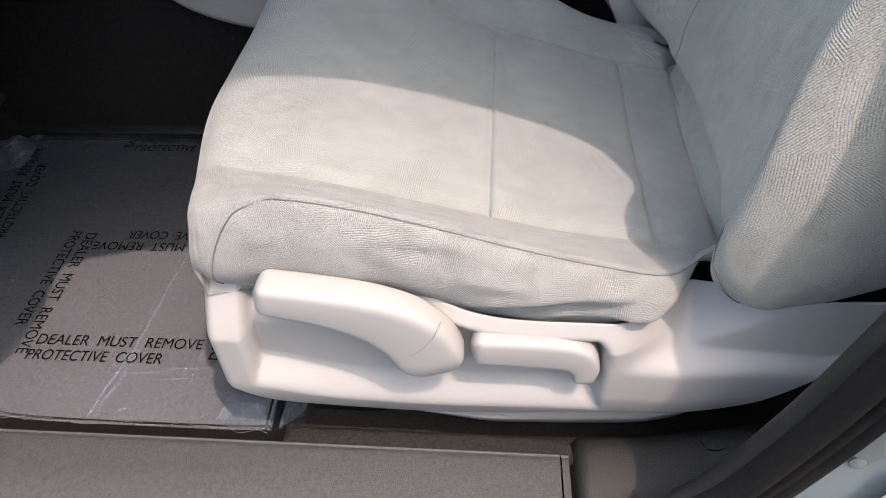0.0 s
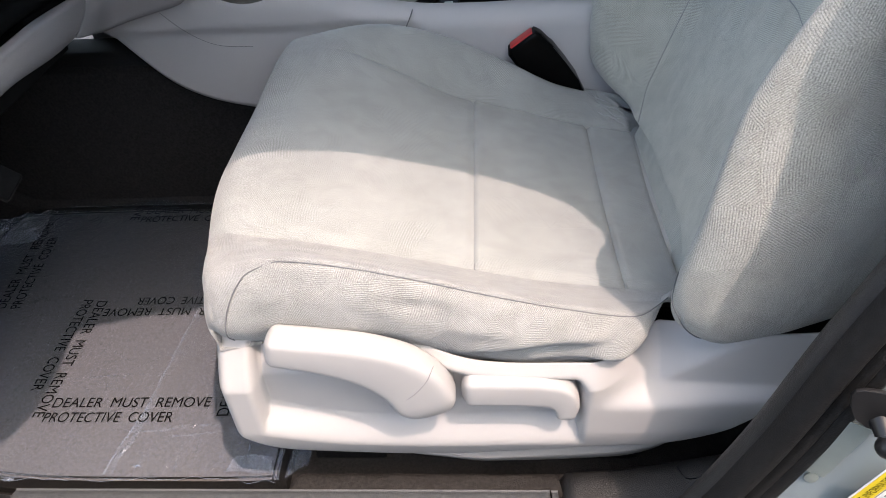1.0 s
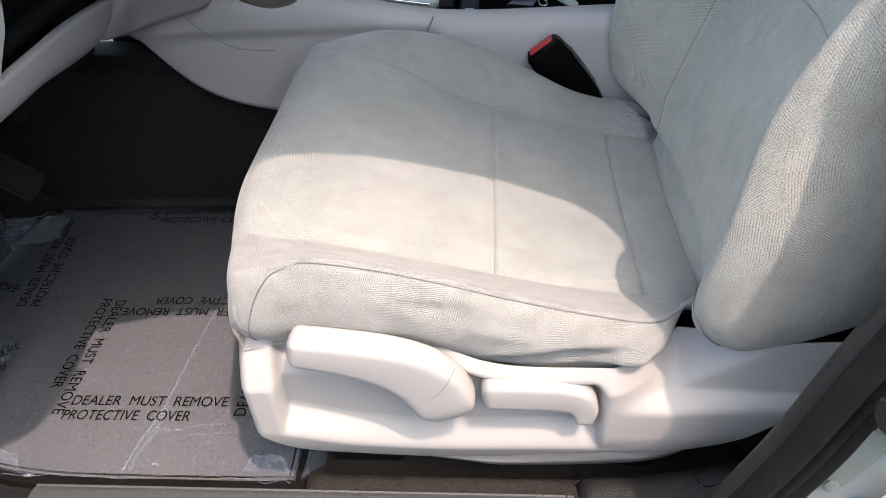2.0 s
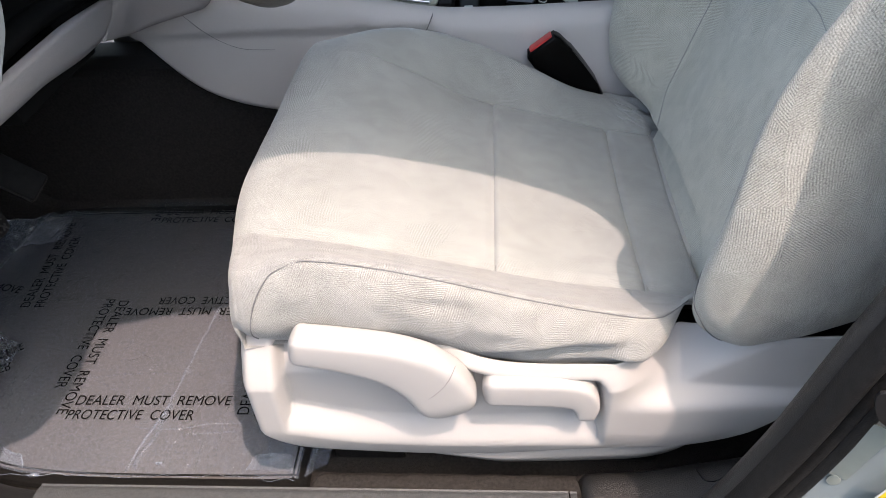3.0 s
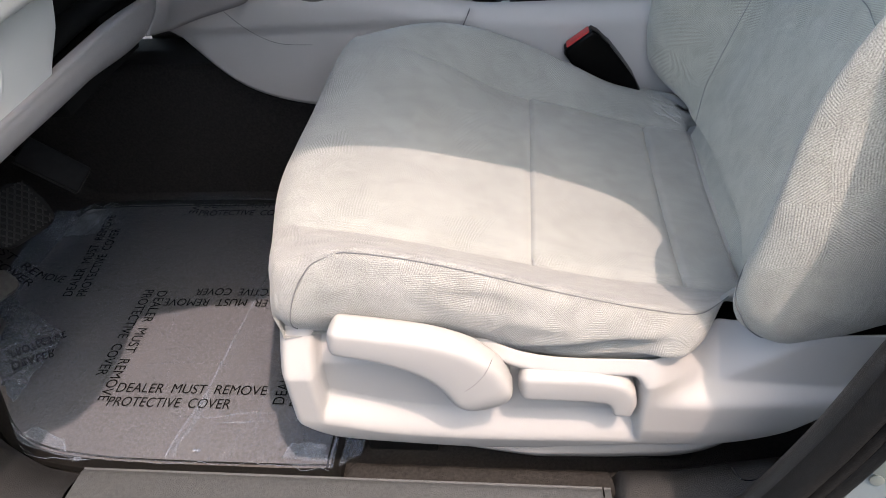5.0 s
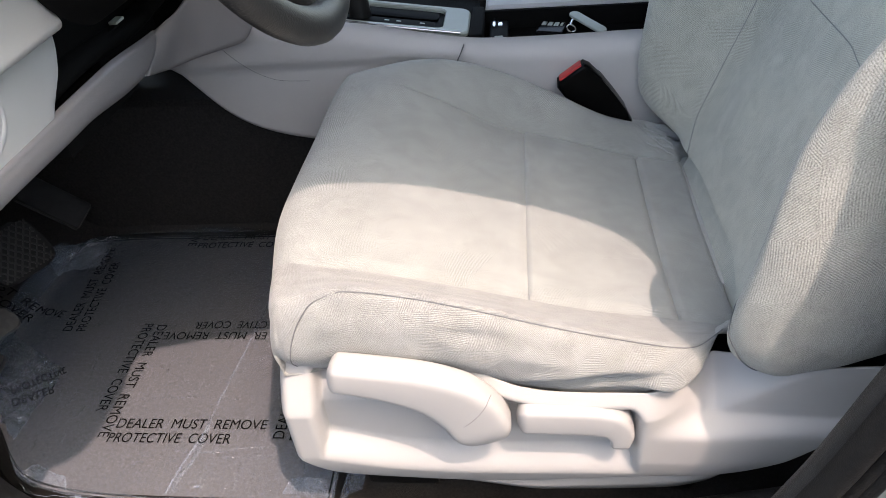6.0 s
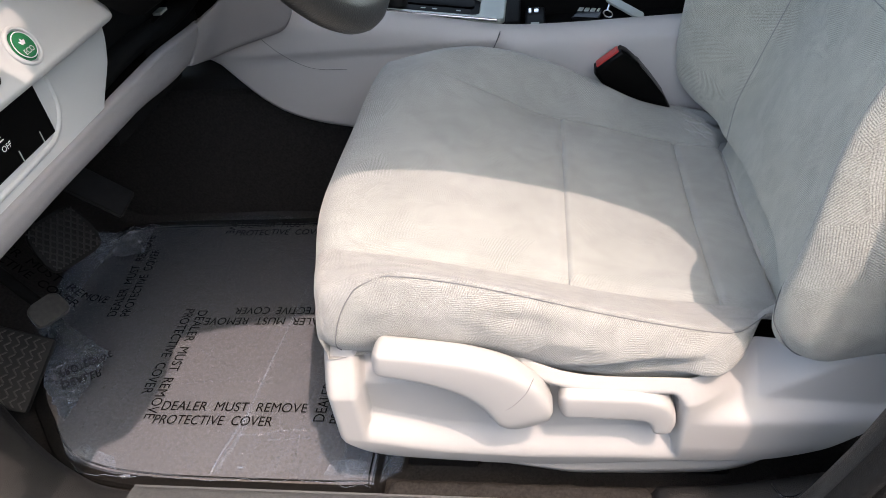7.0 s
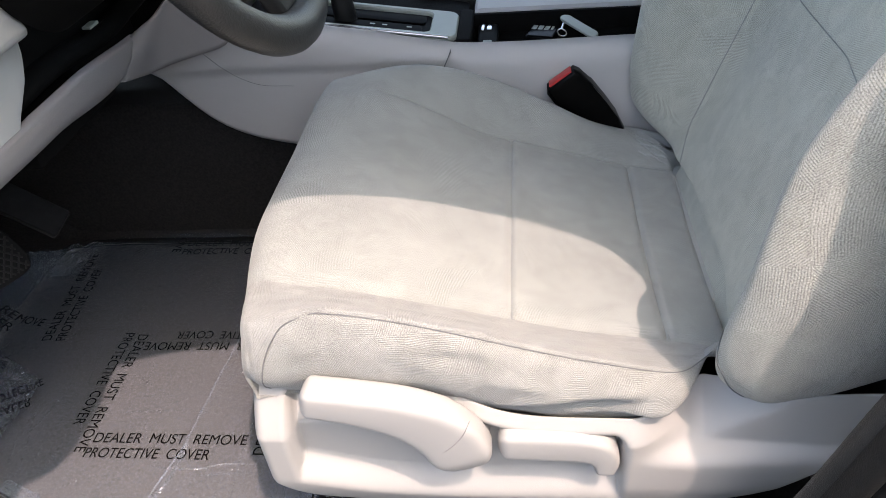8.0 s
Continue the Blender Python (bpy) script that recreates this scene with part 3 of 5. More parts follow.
def side_y(z):
    return 0.295 + 0.345 * max(0.0, z - 0.6)


def body_side():
    ob = thing("body_side", "unseen blue-grey roof rail and pillars, fitted to cast shadows", "car body", kind="structure")
    P = []
    for k in range(len(EDGE)):
        x, z = EDGE[k]
        a, b = EDGE[max(0, k - 1)], EDGE[min(len(EDGE) - 1, k + 1)]
        t = (b - a) / np.linalg.norm(b - a)
        nx, nz = -t[1], t[0]
        row = []
        wide = 0.19 + 0.01 * step(-0.25, -0.05, x)
        for d in (0.0, 0.03, wide * 0.5, wide * 0.75, wide, wide + 0.2 * step(0.15, 0.3, x)):
            xx, zz = x + nx * d, z + nz * d
            # cut short so that sun still reaches the upper dash trim
            if zz > 0.86:
                xx = max(xx, -0.412)
            # the front is slid along the sun's direction, out of view; its shadow stays
            far = 0.26 * (1 - step(-0.30, -0.12, x))
            row.append((xx + far * 0.34, side_y(zz) - far * 0.35, zz + far))
        P.append(row)
    thicken(grid("rail_skin", P, M_PAINT, ob), 0.03, 0)


body_side()


def roof():
    ys = np.linspace(0.44, 1.95, 14)
    xs = np.linspace(-0.42, 1.5, 14)
    P = [[(x, y, 1.15 + 0.05 * math.cos((y - 1.2) * 1.6) - 0.04 * (x - 0.3) ** 2) for y in ys] for x in xs]
    ob = grid("ceiling", P, M_LINER)
    thicken(ob, 0.02, 0)
    tagged(ob, "light grey car headliner", "ceiling", kind="structure")


roof()


def far_side():
    # unseen box added at the roof's front corner to stop sun leaking in
    leak_block = part("roof_leak_block", box_bm((-0.44, 0.378, 1.12), (-0.17, 0.48, 1.17), 0.02), M_LINER)
    tagged(leak_block, "unseen grey box added to stop a sun leak", "trim", kind="structure")
    ob = thing("far_side", "grey trimmed far door with window opening", "car side", kind="structure")
    part("door_panel", box_bm((-1.2, 1.98, -0.1), (1.5, 2.03, 0.62), 0.02), M_DASH, ob)
    part("rear_bench", box_bm((0.95, 0.45, 0.0), (1.25, 1.95, 0.85), 0.06, 3), M_VELOUR, ob)
    # unseen dark panel added to cut sky light from the rear side
    part("rear_side_block", box_bm((0.56, 0.22, 0.615), (1.4, 0.25, 1.10), 0.005), M_GLOSS, ob, "unseen dark panel added to block side sky")
    # unseen panel added to cut sky light from behind
    part("rear_sky_block", box_bm((1.46, 0.28, -0.1), (1.52, 2.0, 0.93), 0.02), M_DASH, ob)
    part("far_floor", box_bm((-1.3, 1.16, -0.06), (1.4, 1.98, -0.02), 0.01), M_CARPET, ob)
    part("rear_floor", box_bm((0.60, 0.36, -0.06), (1.4, 1.16, -0.02), 0.01), M_CARPET, ob)
    part("firewall", box_bm((-1.36, 0.28, -0.1), (-1.28, 2.0, 0.85), 0.01), M_BLACK, ob)
    part("hood", box_bm((-2.3, 0.3, 0.45), (-1.30, 2.0, 0.62), 0.04, 3), M_PAINT, ob)
    part("cowl_side", box_bm((-1.3, 0.27, -0.1), (-0.80, 0.33, 0.60), 0.02), M_BLACK, ob)
    part("rear_quarter", box_bm((0.50, 0.20, -0.2), (1.4, 0.28, 0.62), 0.03), M_PAINT, ob)


far_side()


# ---- the seat ----
YC = 0.7075


# creases of the slack side cloth: from x, z to x, z, height and half width
WRINKLES = [(-0.105, 0.344, -0.058, 0.329, 0.0024, 0.0045), (-0.1, 0.334, -0.062, 0.323, -0.0024, 0.0045), (-0.06, 0.337, -0.028, 0.326, 0.0022, 0.004),
            (-0.066, 0.327, -0.035, 0.319, -0.0016, 0.004), (-0.02, 0.262, 0.125, 0.288, 0.0033, 0.006), (0.01, 0.252, 0.13, 0.272, -0.0024, 0.006),
            (-0.215, 0.3, -0.13, 0.292, 0.0015, 0.006), (0.06, 0.25, 0.15, 0.262, 0.0024, 0.005), (-0.03, 0.3, 0.03, 0.289, 0.0018, 0.006)]


CURL = 17
# rises of the far bolster: at its seam, crown, middle, piping, and how far the nose tapers
FAR_S, FAR_C, FAR_D, FAR_P, FAR_W = 0.032, -0.006, 0.022, -0.022, 1.0


def seat_cushion(seat):
    xs_top = np.concatenate([np.linspace(-0.262, -0.005, 70), np.linspace(-0.005, 0.168, 45)[1:], np.linspace(0.168, 0.295, 26)[1:]])
    i_t, i_r = 69, 69 + 44
    zs = smooth_at(xs_top, [(-0.34, .364), (-0.25, .366), (-0.175, .354), (-0.114, .339), (-0.05, .322), (0.0, .309), (0.073, .291), (0.143, .281), (0.20, .272), (0.27, .256)])
    zn = smooth_at(xs_top, [(-0.34, .362), (-0.262, .366), (-0.235, .384), (-0.20, .393), (-0.158, .388), (-0.103, .377), (-0.048, .361), (0.008, .342), (0.065, .327), (0.123, .314), (0.153, .308), (0.19, .300), (0.27, .285)])
    zi = smooth_at(xs_top, [(-0.34, .374), (-0.25, .374), (-0.15, .354), (-0.05, .322), (0.05, .292), (0.15, .268), (0.27, .246)])
    zc = smooth_at(xs_top, [(-0.34, .398), (-0.25, .408), (-0.15, .400), (-0.05, .376), (0.05, .340), (0.10, .320), (0.15, .302), (0.27, .270)])
    zp = smooth_at(xs_top, [(-0.34, .372), (-0.25, .380), (-0.15, .370), (-0.05, .344), (0.05, .318), (0.15, .298), (0.27, .262)])
    zb = smooth_at(xs_top, [(-0.34, .280), (-0.20, .276), (-0.10, .266), (-0.05, .252), (0.02, .240), (0.10, .238), (0.135, .246), (0.165, .260), (0.192, .277), (0.22, .284), (0.27, .275)])
    per = 12
    rows = []
    for k, x in enumerate(xs_top):
        tuck, loose_end = 1 - 0.10 * step(0.160, 0.235, x), 1 - float(np.interp(x, (0.135, 0.152, 0.162, 0.173, 0.186, 0.202, 0.225), (0.0, 0.008, 0.022, 0.060, 0.140, 0.26, 0.32)))
        half = [(-0.252, zb[k] - 0.008), (-0.283, zb[k] + 0.40 * (zp[k] - zb[k])), (-0.268, zp[k]), (-0.236, zc[k] - 0.007 * float(step(-0.14, 0.0, x))), (-0.185, zs[k]), (-0.09, zi[k] + 0.002), (0, zi[k])]
        # the near bolster slopes up outwards from the seam to the piping, and its border bulges below
        near = [(-0.246, zb[k] - 0.034), (-0.286, zb[k] + 0.48 * (zn[k] - zb[k])), (-0.266, zn[k]), (-0.230, 0.45 * zn[k] + 0.55 * zs[k] + 0.004), (-0.188, zs[k]), (-0.09, zi[k] + 0.002), (0, zi[k])]
        half = [(a * (tuck if a < -0.2 else 1), b) for a, b in half]
        # only the border draws in round the rear end; the bolster's top runs on to the backrest
        near = [(a * (1 - hold * (1 - loose_end)), b) for (a, b), hold in zip(near, (1.0, 1.0, 0.55, 0.12, 0.0, 0.0, 0.0))]
        # the far bolster is a lower, softer roll that flows into the nose
        f = 1 - step(-0.24, 0.02, x)
        mid = math.exp(-((x + 0.045) / 0.09) ** 2)
        late = -0.010 * float(step(0.05, 0.15, x))
        crown = 0.019 * float(step(-0.28, -0.17, x)) * (1 - float(step(-0.15, -0.03, x)))
        rise = (0.0, 0.004 * f, FAR_S * f + 0.010 - 0.015 * float(step(0.04, 0.17, x)) + 0.5 * crown, FAR_C * f + FAR_D * mid + late + crown + 0.007 * float(step(-0.14, 0.0, x)), FAR_P * f + late + 0.6 * crown, 0.0, 0.0)
        full = near + [(-a, b + r) for (a, b), r in zip(half[-2::-1], rise[1:])]
        # the rear edge rolls down into the cleft before the backrest
        cleft = 0.045 * float(step(0.233, 0.260, x))
        full = [(a, b - (cleft if -0.2 < a < 0.2 else 0.0)) for a, b in full]
        s = curve_pts(full, per)
        rows.append([(x, YC + a, b) for a, b in s])
    rows = np.array(rows)
    # nose: carried round from the first row
    first = rows[0]
    nose = []
    zlow = 0.252
    for a in list(np.linspace(150, 95, 6)) + list(np.linspace(90, 0, 22)[:-1]):
        q = min(a, 90)
        back = max(0, a - 90) / 60
        r = []
        for x, y, z in first:
            w = min(1, abs(y - YC) / 0.27)
            # the near corner is rounder and tucks in under itself
            nook = float(step(0.35, 1.0, w)) if y < YC else 0.0
            low = zlow + 0.028 * nook
            c, s = math.cos(radians(q)) ** (0.62 + 0.15 * nook), math.sin(radians(q)) ** (0.62 + 0.10 * nook)
            s *= 1 - 0.45 * nook * float(step(38, 88, q))
            reach = 0.071 * s * (1 - (0.66 if y < YC else FAR_W) * w ** 2.2)
            r.append((x - reach + 0.06 * back, y + (YC - y) * (0.03 * s + 0.05 * back), low + max(0.0, z - low) * c - 0.012 * (1 - nook) * math.sin(back * 1.57)))
        nose.append(r)
    P = np.concatenate([np.array(nose), rows])
    n0 = len(nose)
    j_p, j_s = 2 * per, 4 * per
    k = P.shape[1]
    # seam grooves, creases and slack in the cloth
    for i in range(P.shape[0]):
        for j in range(k):
            x, y, z = P[i, j]
            d = 0.0
            inner = abs(y - YC) < 0.186
            if inner:
                d += 0.0035 * math.exp(-(x + 0.003) / 0.022) * float(step(-0.006, -0.001, x))
                d -= 0.004 * math.exp(-((x + 0.006) / 0.0032) ** 2) + 0.006 * math.exp(-((x - 0.168) / 0.0034) ** 2)
            d -= (0.007 * float(step(-0.275, -0.235, x)) if y < YC else 0.008 * float(step(-0.25, -0.12, x))) * math.exp(-((abs(y - YC) - 0.185) / 0.0045) ** 2) * (1 if z > 0.25 else 0)
            d += 0.0024 * noise.noise((x * 8, y * 8, z * 8))
            # soft diagonal rucks in the thigh panel, gathers in the far rear corner
            for cx, cy in ((-0.177, 0.764), (-0.161, 0.722)):
                d -= 0.0016 * math.exp(-((x - cx + 0.65 * (y - cy)) / 0.007) ** 2 - ((y - cy) / 0.04) ** 2)
            d += 0.005 * math.sin((x * 0.75 + (y - YC) * 0.65) * 420) * math.exp(-((x - 0.212) / 0.022) ** 2 - ((y - YC - 0.225) / 0.026) ** 2)
            P[i, j, 2] += d
            if j < j_p and i > n0 - 4:
                w = math.sin(math.pi * j / j_p)
                fold = 0.0060 * math.sin(75 * (x * 0.30 + (z - 0.3) * 1.3) + 3 * noise.noise((x * 12, z * 12, 2))) * max(0, noise.noise((x * 7, z * 14, 5)) + 0.25)
                for x0, z0, x1, z1, amp, wide in WRINKLES:
                    dx, dz = x1 - x0, z1 - z0
                    q = min(1, max(0, ((x - x0) * dx + (z - 0.018 - z0) * dz) / (dx * dx + dz * dz)))
                    fold += 1.9 * amp * math.exp(-(math.hypot(x - x0 - q * dx, z - 0.018 - z0 - q * dz) / (1.25 * wide)) ** 2)
                P[i, j, 1] -= w * (fold + 0.006 * noise.noise((x * 13, 0.3, z * 9)))
    # the seam line pulls the cloth in
    for jj, pull in ((j_p - 1, 0.0009), (j_p, 0.0024), (j_p + 1, 0.0009)):
        P[n0 + CURL:, jj, 1] += pull
        P[n0 + CURL:, jj, 2] -= pull * 0.5
    i_t += n0
    i_r += n0
    flip = False
    curl = [(CURL * (1 - (q / 24) ** 2.6) ** 0.5, q) for q in np.linspace(0, 24, 15)]
    I, J = np.meshgrid(np.arange(P.shape[0] - 1), np.arange(k - 1), indexing='ij')
    front = n0 + CURL - np.interp(np.minimum(J, k - 2 - J), [c[1] for c in curl], [c[0] for c in curl])
    Jn, Jf = J < j_p, J >= k - 1 - j_p
    edge = Jn | Jf
    top = ~edge & ((J < j_s) | (J >= k - 1 - j_s))
    mid = ~edge & ~top
    nose_m = (edge & (I < front)) | (top & (I < n0 + 2)) | (mid & (I < n0 + 2))
    corner = nose_m & (J < j_s)
    for name, m, mat, label in (
            ("nose_panel", nose_m & ~corner, M_VELOUR, ""),
            ("nose_corner", corner, M_BAND, ""),
            ("thigh_panel", mid & (I >= n0 + 2) & (I < i_t), M_VELOUR, ""),
            ("seat_panel", mid & (I >= i_t) & (I < i_r), M_VELOUR, ""),
            ("rear_panel", mid & (I >= i_r), M_VELOUR, ""),
            ("outer_bolster", top & (J < k / 2) & (I >= n0 + 2), M_BAND, "ribbed woven cushion bolster"),
            ("inner_bolster", top & (J > k / 2) & (I >= n0 + 2), M_VELOUR, ""),
            ("outer_border", Jn & (I >= front), M_WEAVE, "ribbed woven side border, slightly wrinkled"),
            ("inner_border", Jf & (I >= front), M_VELOUR, "")):
        grid(name, P, mat, seat, label, flip=flip, mask=m)
    # stitched seam along the border, curling down at the front
    path = [P[i, j_p] for i in range(P.shape[0] - 19, n0 + CURL + 2, -3)]
    for a, q in curl[::-1]:
        fi, fj = n0 + CURL - a, q
        i0, j0 = int(fi), int(fj)
        wi, wj = fi - i0, fj - j0
        path.append((P[i0, j0] * (1 - wj) + P[i0, j0 + 1] * wj) * (1 - wi) + (P[i0 + 1, j0] * (1 - wj) + P[i0 + 1, j0 + 1] * wj) * wi)
    path = curve_pts([np.array(p) + np.array((-0.0004, -0.0011, 0.0008)) for p in path], 3)
    tube("piping", path, 0.0006, M_PIPING, seat, "stitched seam", n=6)
    for (i, a, b) in ((i_t, j_s, k - j_s), (i_r, j_s, k - j_s)):
        tube("stitch_line", [P[i, j] + np.array((0.002, 0, 0.0006)) for j in range(a, b, 2)], 0.0006, M_STITCH, seat, n=5)
    # gathered cloth where the far bolster meets the backrest
    far = int(np.argmin(np.abs(rows[:, 0, 0] - 0.186))) + n0
    for q in range(5):
        tube("gather_fold", [P[far + t, k - 1 - j_p - 2 - 4 * q - t // 2] + np.array((0, 0, 0.0008 - 0.0004 * abs(t - 4))) for t in range(9)], 0.0017, M_VELOUR_TAIL, seat, n=7)
    under = box_bm((-0.25, 0.50, 0.09), (0.24, 0.93, 0.235), 0.01)
    part("seat_frame", under, M_BLACK, seat, "black seat frame")
    # added block that paints the dark hollow behind the cushion's rear end
    part("hollow_shade_block", box_bm((0.15, 0.485, 0.13), (0.245, 0.525, 0.243), 0.010), M_SHADE_BLACK, seat)
    # added block; its black paints the shade between bolster and backrest
    part("gap_shade_block", box_bm((0.175, 0.935, 0.13), (0.31, 0.978, 0.258), 0.01), M_BUCKLE, seat, "black block for the shaded gap beside the backrest")
    # added block that paints the dark cleft under the backrest
    part("cleft_shade_block", box_bm((0.268, 0.50, 0.19), (0.33, 0.93, 0.335), 0.012), M_SHADE_BLACK, seat)
    # added black block that hides sunlit floor seen through the gap
    part("floor_patch_block", box_bm((0.36, 0.44, 0.05), (0.42, 0.94, 0.30), 0.012), M_BLACK, seat)
    part("cushion_tail", box_bm((0.16, 0.60, 0.14), (0.30, 0.955, 0.250), 0.02, 4), M_VELOUR_TAIL, seat)


def backrest(seat):
    zs = np.concatenate([np.linspace(0.286, 0.36, 18), np.linspace(0.36, 1.0, 60)[1:]])
    P = []
    per = 8
    for z in zs:
        xc = 0.246 + (z - 0.27) * 0.33
        e = step(0.20, 0.39, z)
        pr = float(smooth_at(np.array([z]), [(0.20, .094), (0.35, .094), (0.40, .101), (0.46, .110), (0.52, .115), (0.56, .112), (0.60, .104), (0.66, .086), (1.05, .05)])[0]) * e ** 0.7
        cap = 1 - math.sqrt(max(0.0, 1 - (max(0.0, 0.345 - z) / 0.062) ** 2))
        wf = float(smooth_at(np.array([z]), [(0.20, 1.0), (0.44, 1.0), (0.48, 0.945), (0.53, 0.885), (0.62, 0.845), (1.05, 0.80)])[0])
        tp = step(0.34, 0.48, z)
        half = [(-0.17, 0.17), ((-0.255 + 0.02 * tp) * wf, 0.135), ((-0.292 + 0.016 * tp) * wf, 0.06), (-0.304 * wf + 0.008 * tp, -pr * 0.05), (-0.308 * wf, -pr * 0.62), (-0.282 * wf, -pr * 0.98), (-0.240 * (0.4 + 0.6 * wf), -pr * 0.50), (-0.172, -0.014), (-0.08, -0.004), (0, -0.002)]
        # the lower end closes in a rounded cap
        half = [(a + 0.045 * cap * (1 if a < -0.2 else 0), d + (0.05 * cap if (a < -0.2 and d < 0.0) else 0)) for a, d in half]
        # the inner side stands wider and fuller
        pf = float(np.interp(z, (0.36, 0.42, 0.48, 0.55, 1.0), (0.104, 0.120, 0.134, 0.128, 0.07))) * e ** 0.7
        wf2 = float(smooth_at(np.array([z]), [(0.20, 1.0), (0.50, 1.0), (0.56, 0.97), (0.66, 0.92), (1.05, 0.84)])[0])
        inner = [(0.08, -0.004), (0.172, -0.014), (0.240 * (0.4 + 0.6 * wf2), -pf * 0.80), (0.282 * wf2, -pf * 0.98), (0.308 * wf2, -pf * 0.62), (0.304 * wf2 - 0.008 * tp, -pf * 0.05), ((0.292 - 0.016 * tp) * wf2, 0.06), ((0.255 - 0.02 * tp) * wf2, 0.135), (0.17, 0.17)]
        inner = [(a - 0.045 * cap * (1 if a > 0.2 else 0), d + (0.05 * cap if (a > 0.2 and d < 0.0) else 0)) for a, d in inner]
        s = curve_pts(half + inner, per)
        P.append([(xc + d, YC + a, z) for a, d in s])
    P = np.array(P)
    k = P.shape[1]
    for i in range(P.shape[0]):
        for j in range(k):
            x, y, z = P[i, j]
            P[i, j, 0] += 0.003 * noise.noise((y * 9, z * 9, 7))
            P[i, j, 0] += 0.005 * math.exp(-((YC - y - 0.172) / 0.004) ** 2)
    j_a, j_b = 5 * per, 7 * per
    # the edge seam of the outer bolster draws the cloth in
    for jj, pull in ((j_a - 1, 0.0012), (j_a, 0.0030), (j_a + 1, 0.0012)):
        P[18:, jj, 0] += pull
        P[18:, jj, 1] += pull * 0.6
    grid("back_panel", P[:, j_b:k - j_b], M_VELOUR_BACK_LIFTED, seat)
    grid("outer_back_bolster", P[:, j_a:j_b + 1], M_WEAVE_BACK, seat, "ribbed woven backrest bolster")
    grid("inner_back_bolster", P[:, k - j_b - 1:k - j_a], M_VELOUR_BACK_LIFTED, seat)
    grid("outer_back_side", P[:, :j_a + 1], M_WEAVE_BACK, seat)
    grid("inner_back_side", P[:, k - j_a - 1:], M_VELOUR_BACK_LIFTED, seat)
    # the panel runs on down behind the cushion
    grid("back_tuck", [[(0.2485 + (z - 0.27) * 0.33, y, z) for y in np.linspace(0.535, 0.885, 12)] for z in np.linspace(0.205, 0.300, 9)], M_VELOUR_BACK_LIFTED, seat)
    tube("back_seam", curve_pts([P[i, j] + np.array((-0.0006, -0.0006, 0)) for i, j in ((1, j_a - 5), (4, j_a - 5), (8, j_a - 4), (12, j_a - 3), (16, j_a - 1), (20, j_a + 2), (24, j_a + 5))], 5), 0.0006, M_THREAD, seat, "stitched seam", n=6)
    seam = []
    for i in range(0, len(zs), 2):
        fj = k - j_b - 1 - 2.5 * (1 - min(1, i / 14)) ** 2 + 0.6
        q = int(fj)
        seam.append(P[i, q] * (1 - fj + q) + P[i, q + 1] * (fj - q) + np.array((-0.0005, 0, 0)))
    tube("inner_back_seam", seam, 0.0006, M_STITCH, seat, n=6)
    tube("outer_back_seam", [P[i, j_b] + np.array((-0.0008, 0, 0)) for i in range(0, len(zs), 2)], 0.0007, M_THREAD, seat, n=6)
    tube("cross_seam", curve_pts([(0.3335, 0.93, 0.556), (0.3325, 0.86, 0.546), (0.3305, 0.783, 0.541), (0.3315, 0.718, 0.539), (0.3305, 0.656, 0.539), (0.3285, 0.629, 0.535), (0.326, 0.606, 0.532), (0.3225, 0.580, 0.527)], 6), 0.0006, M_STITCH, seat, n=6)
    bottom = bmesh.new()
    vs = [bottom.verts.new(p) for p in P[0]]
    bottom.faces.new(vs)
    part("back_underside", bottom, M_VELOUR_TAIL, seat, smooth=False)


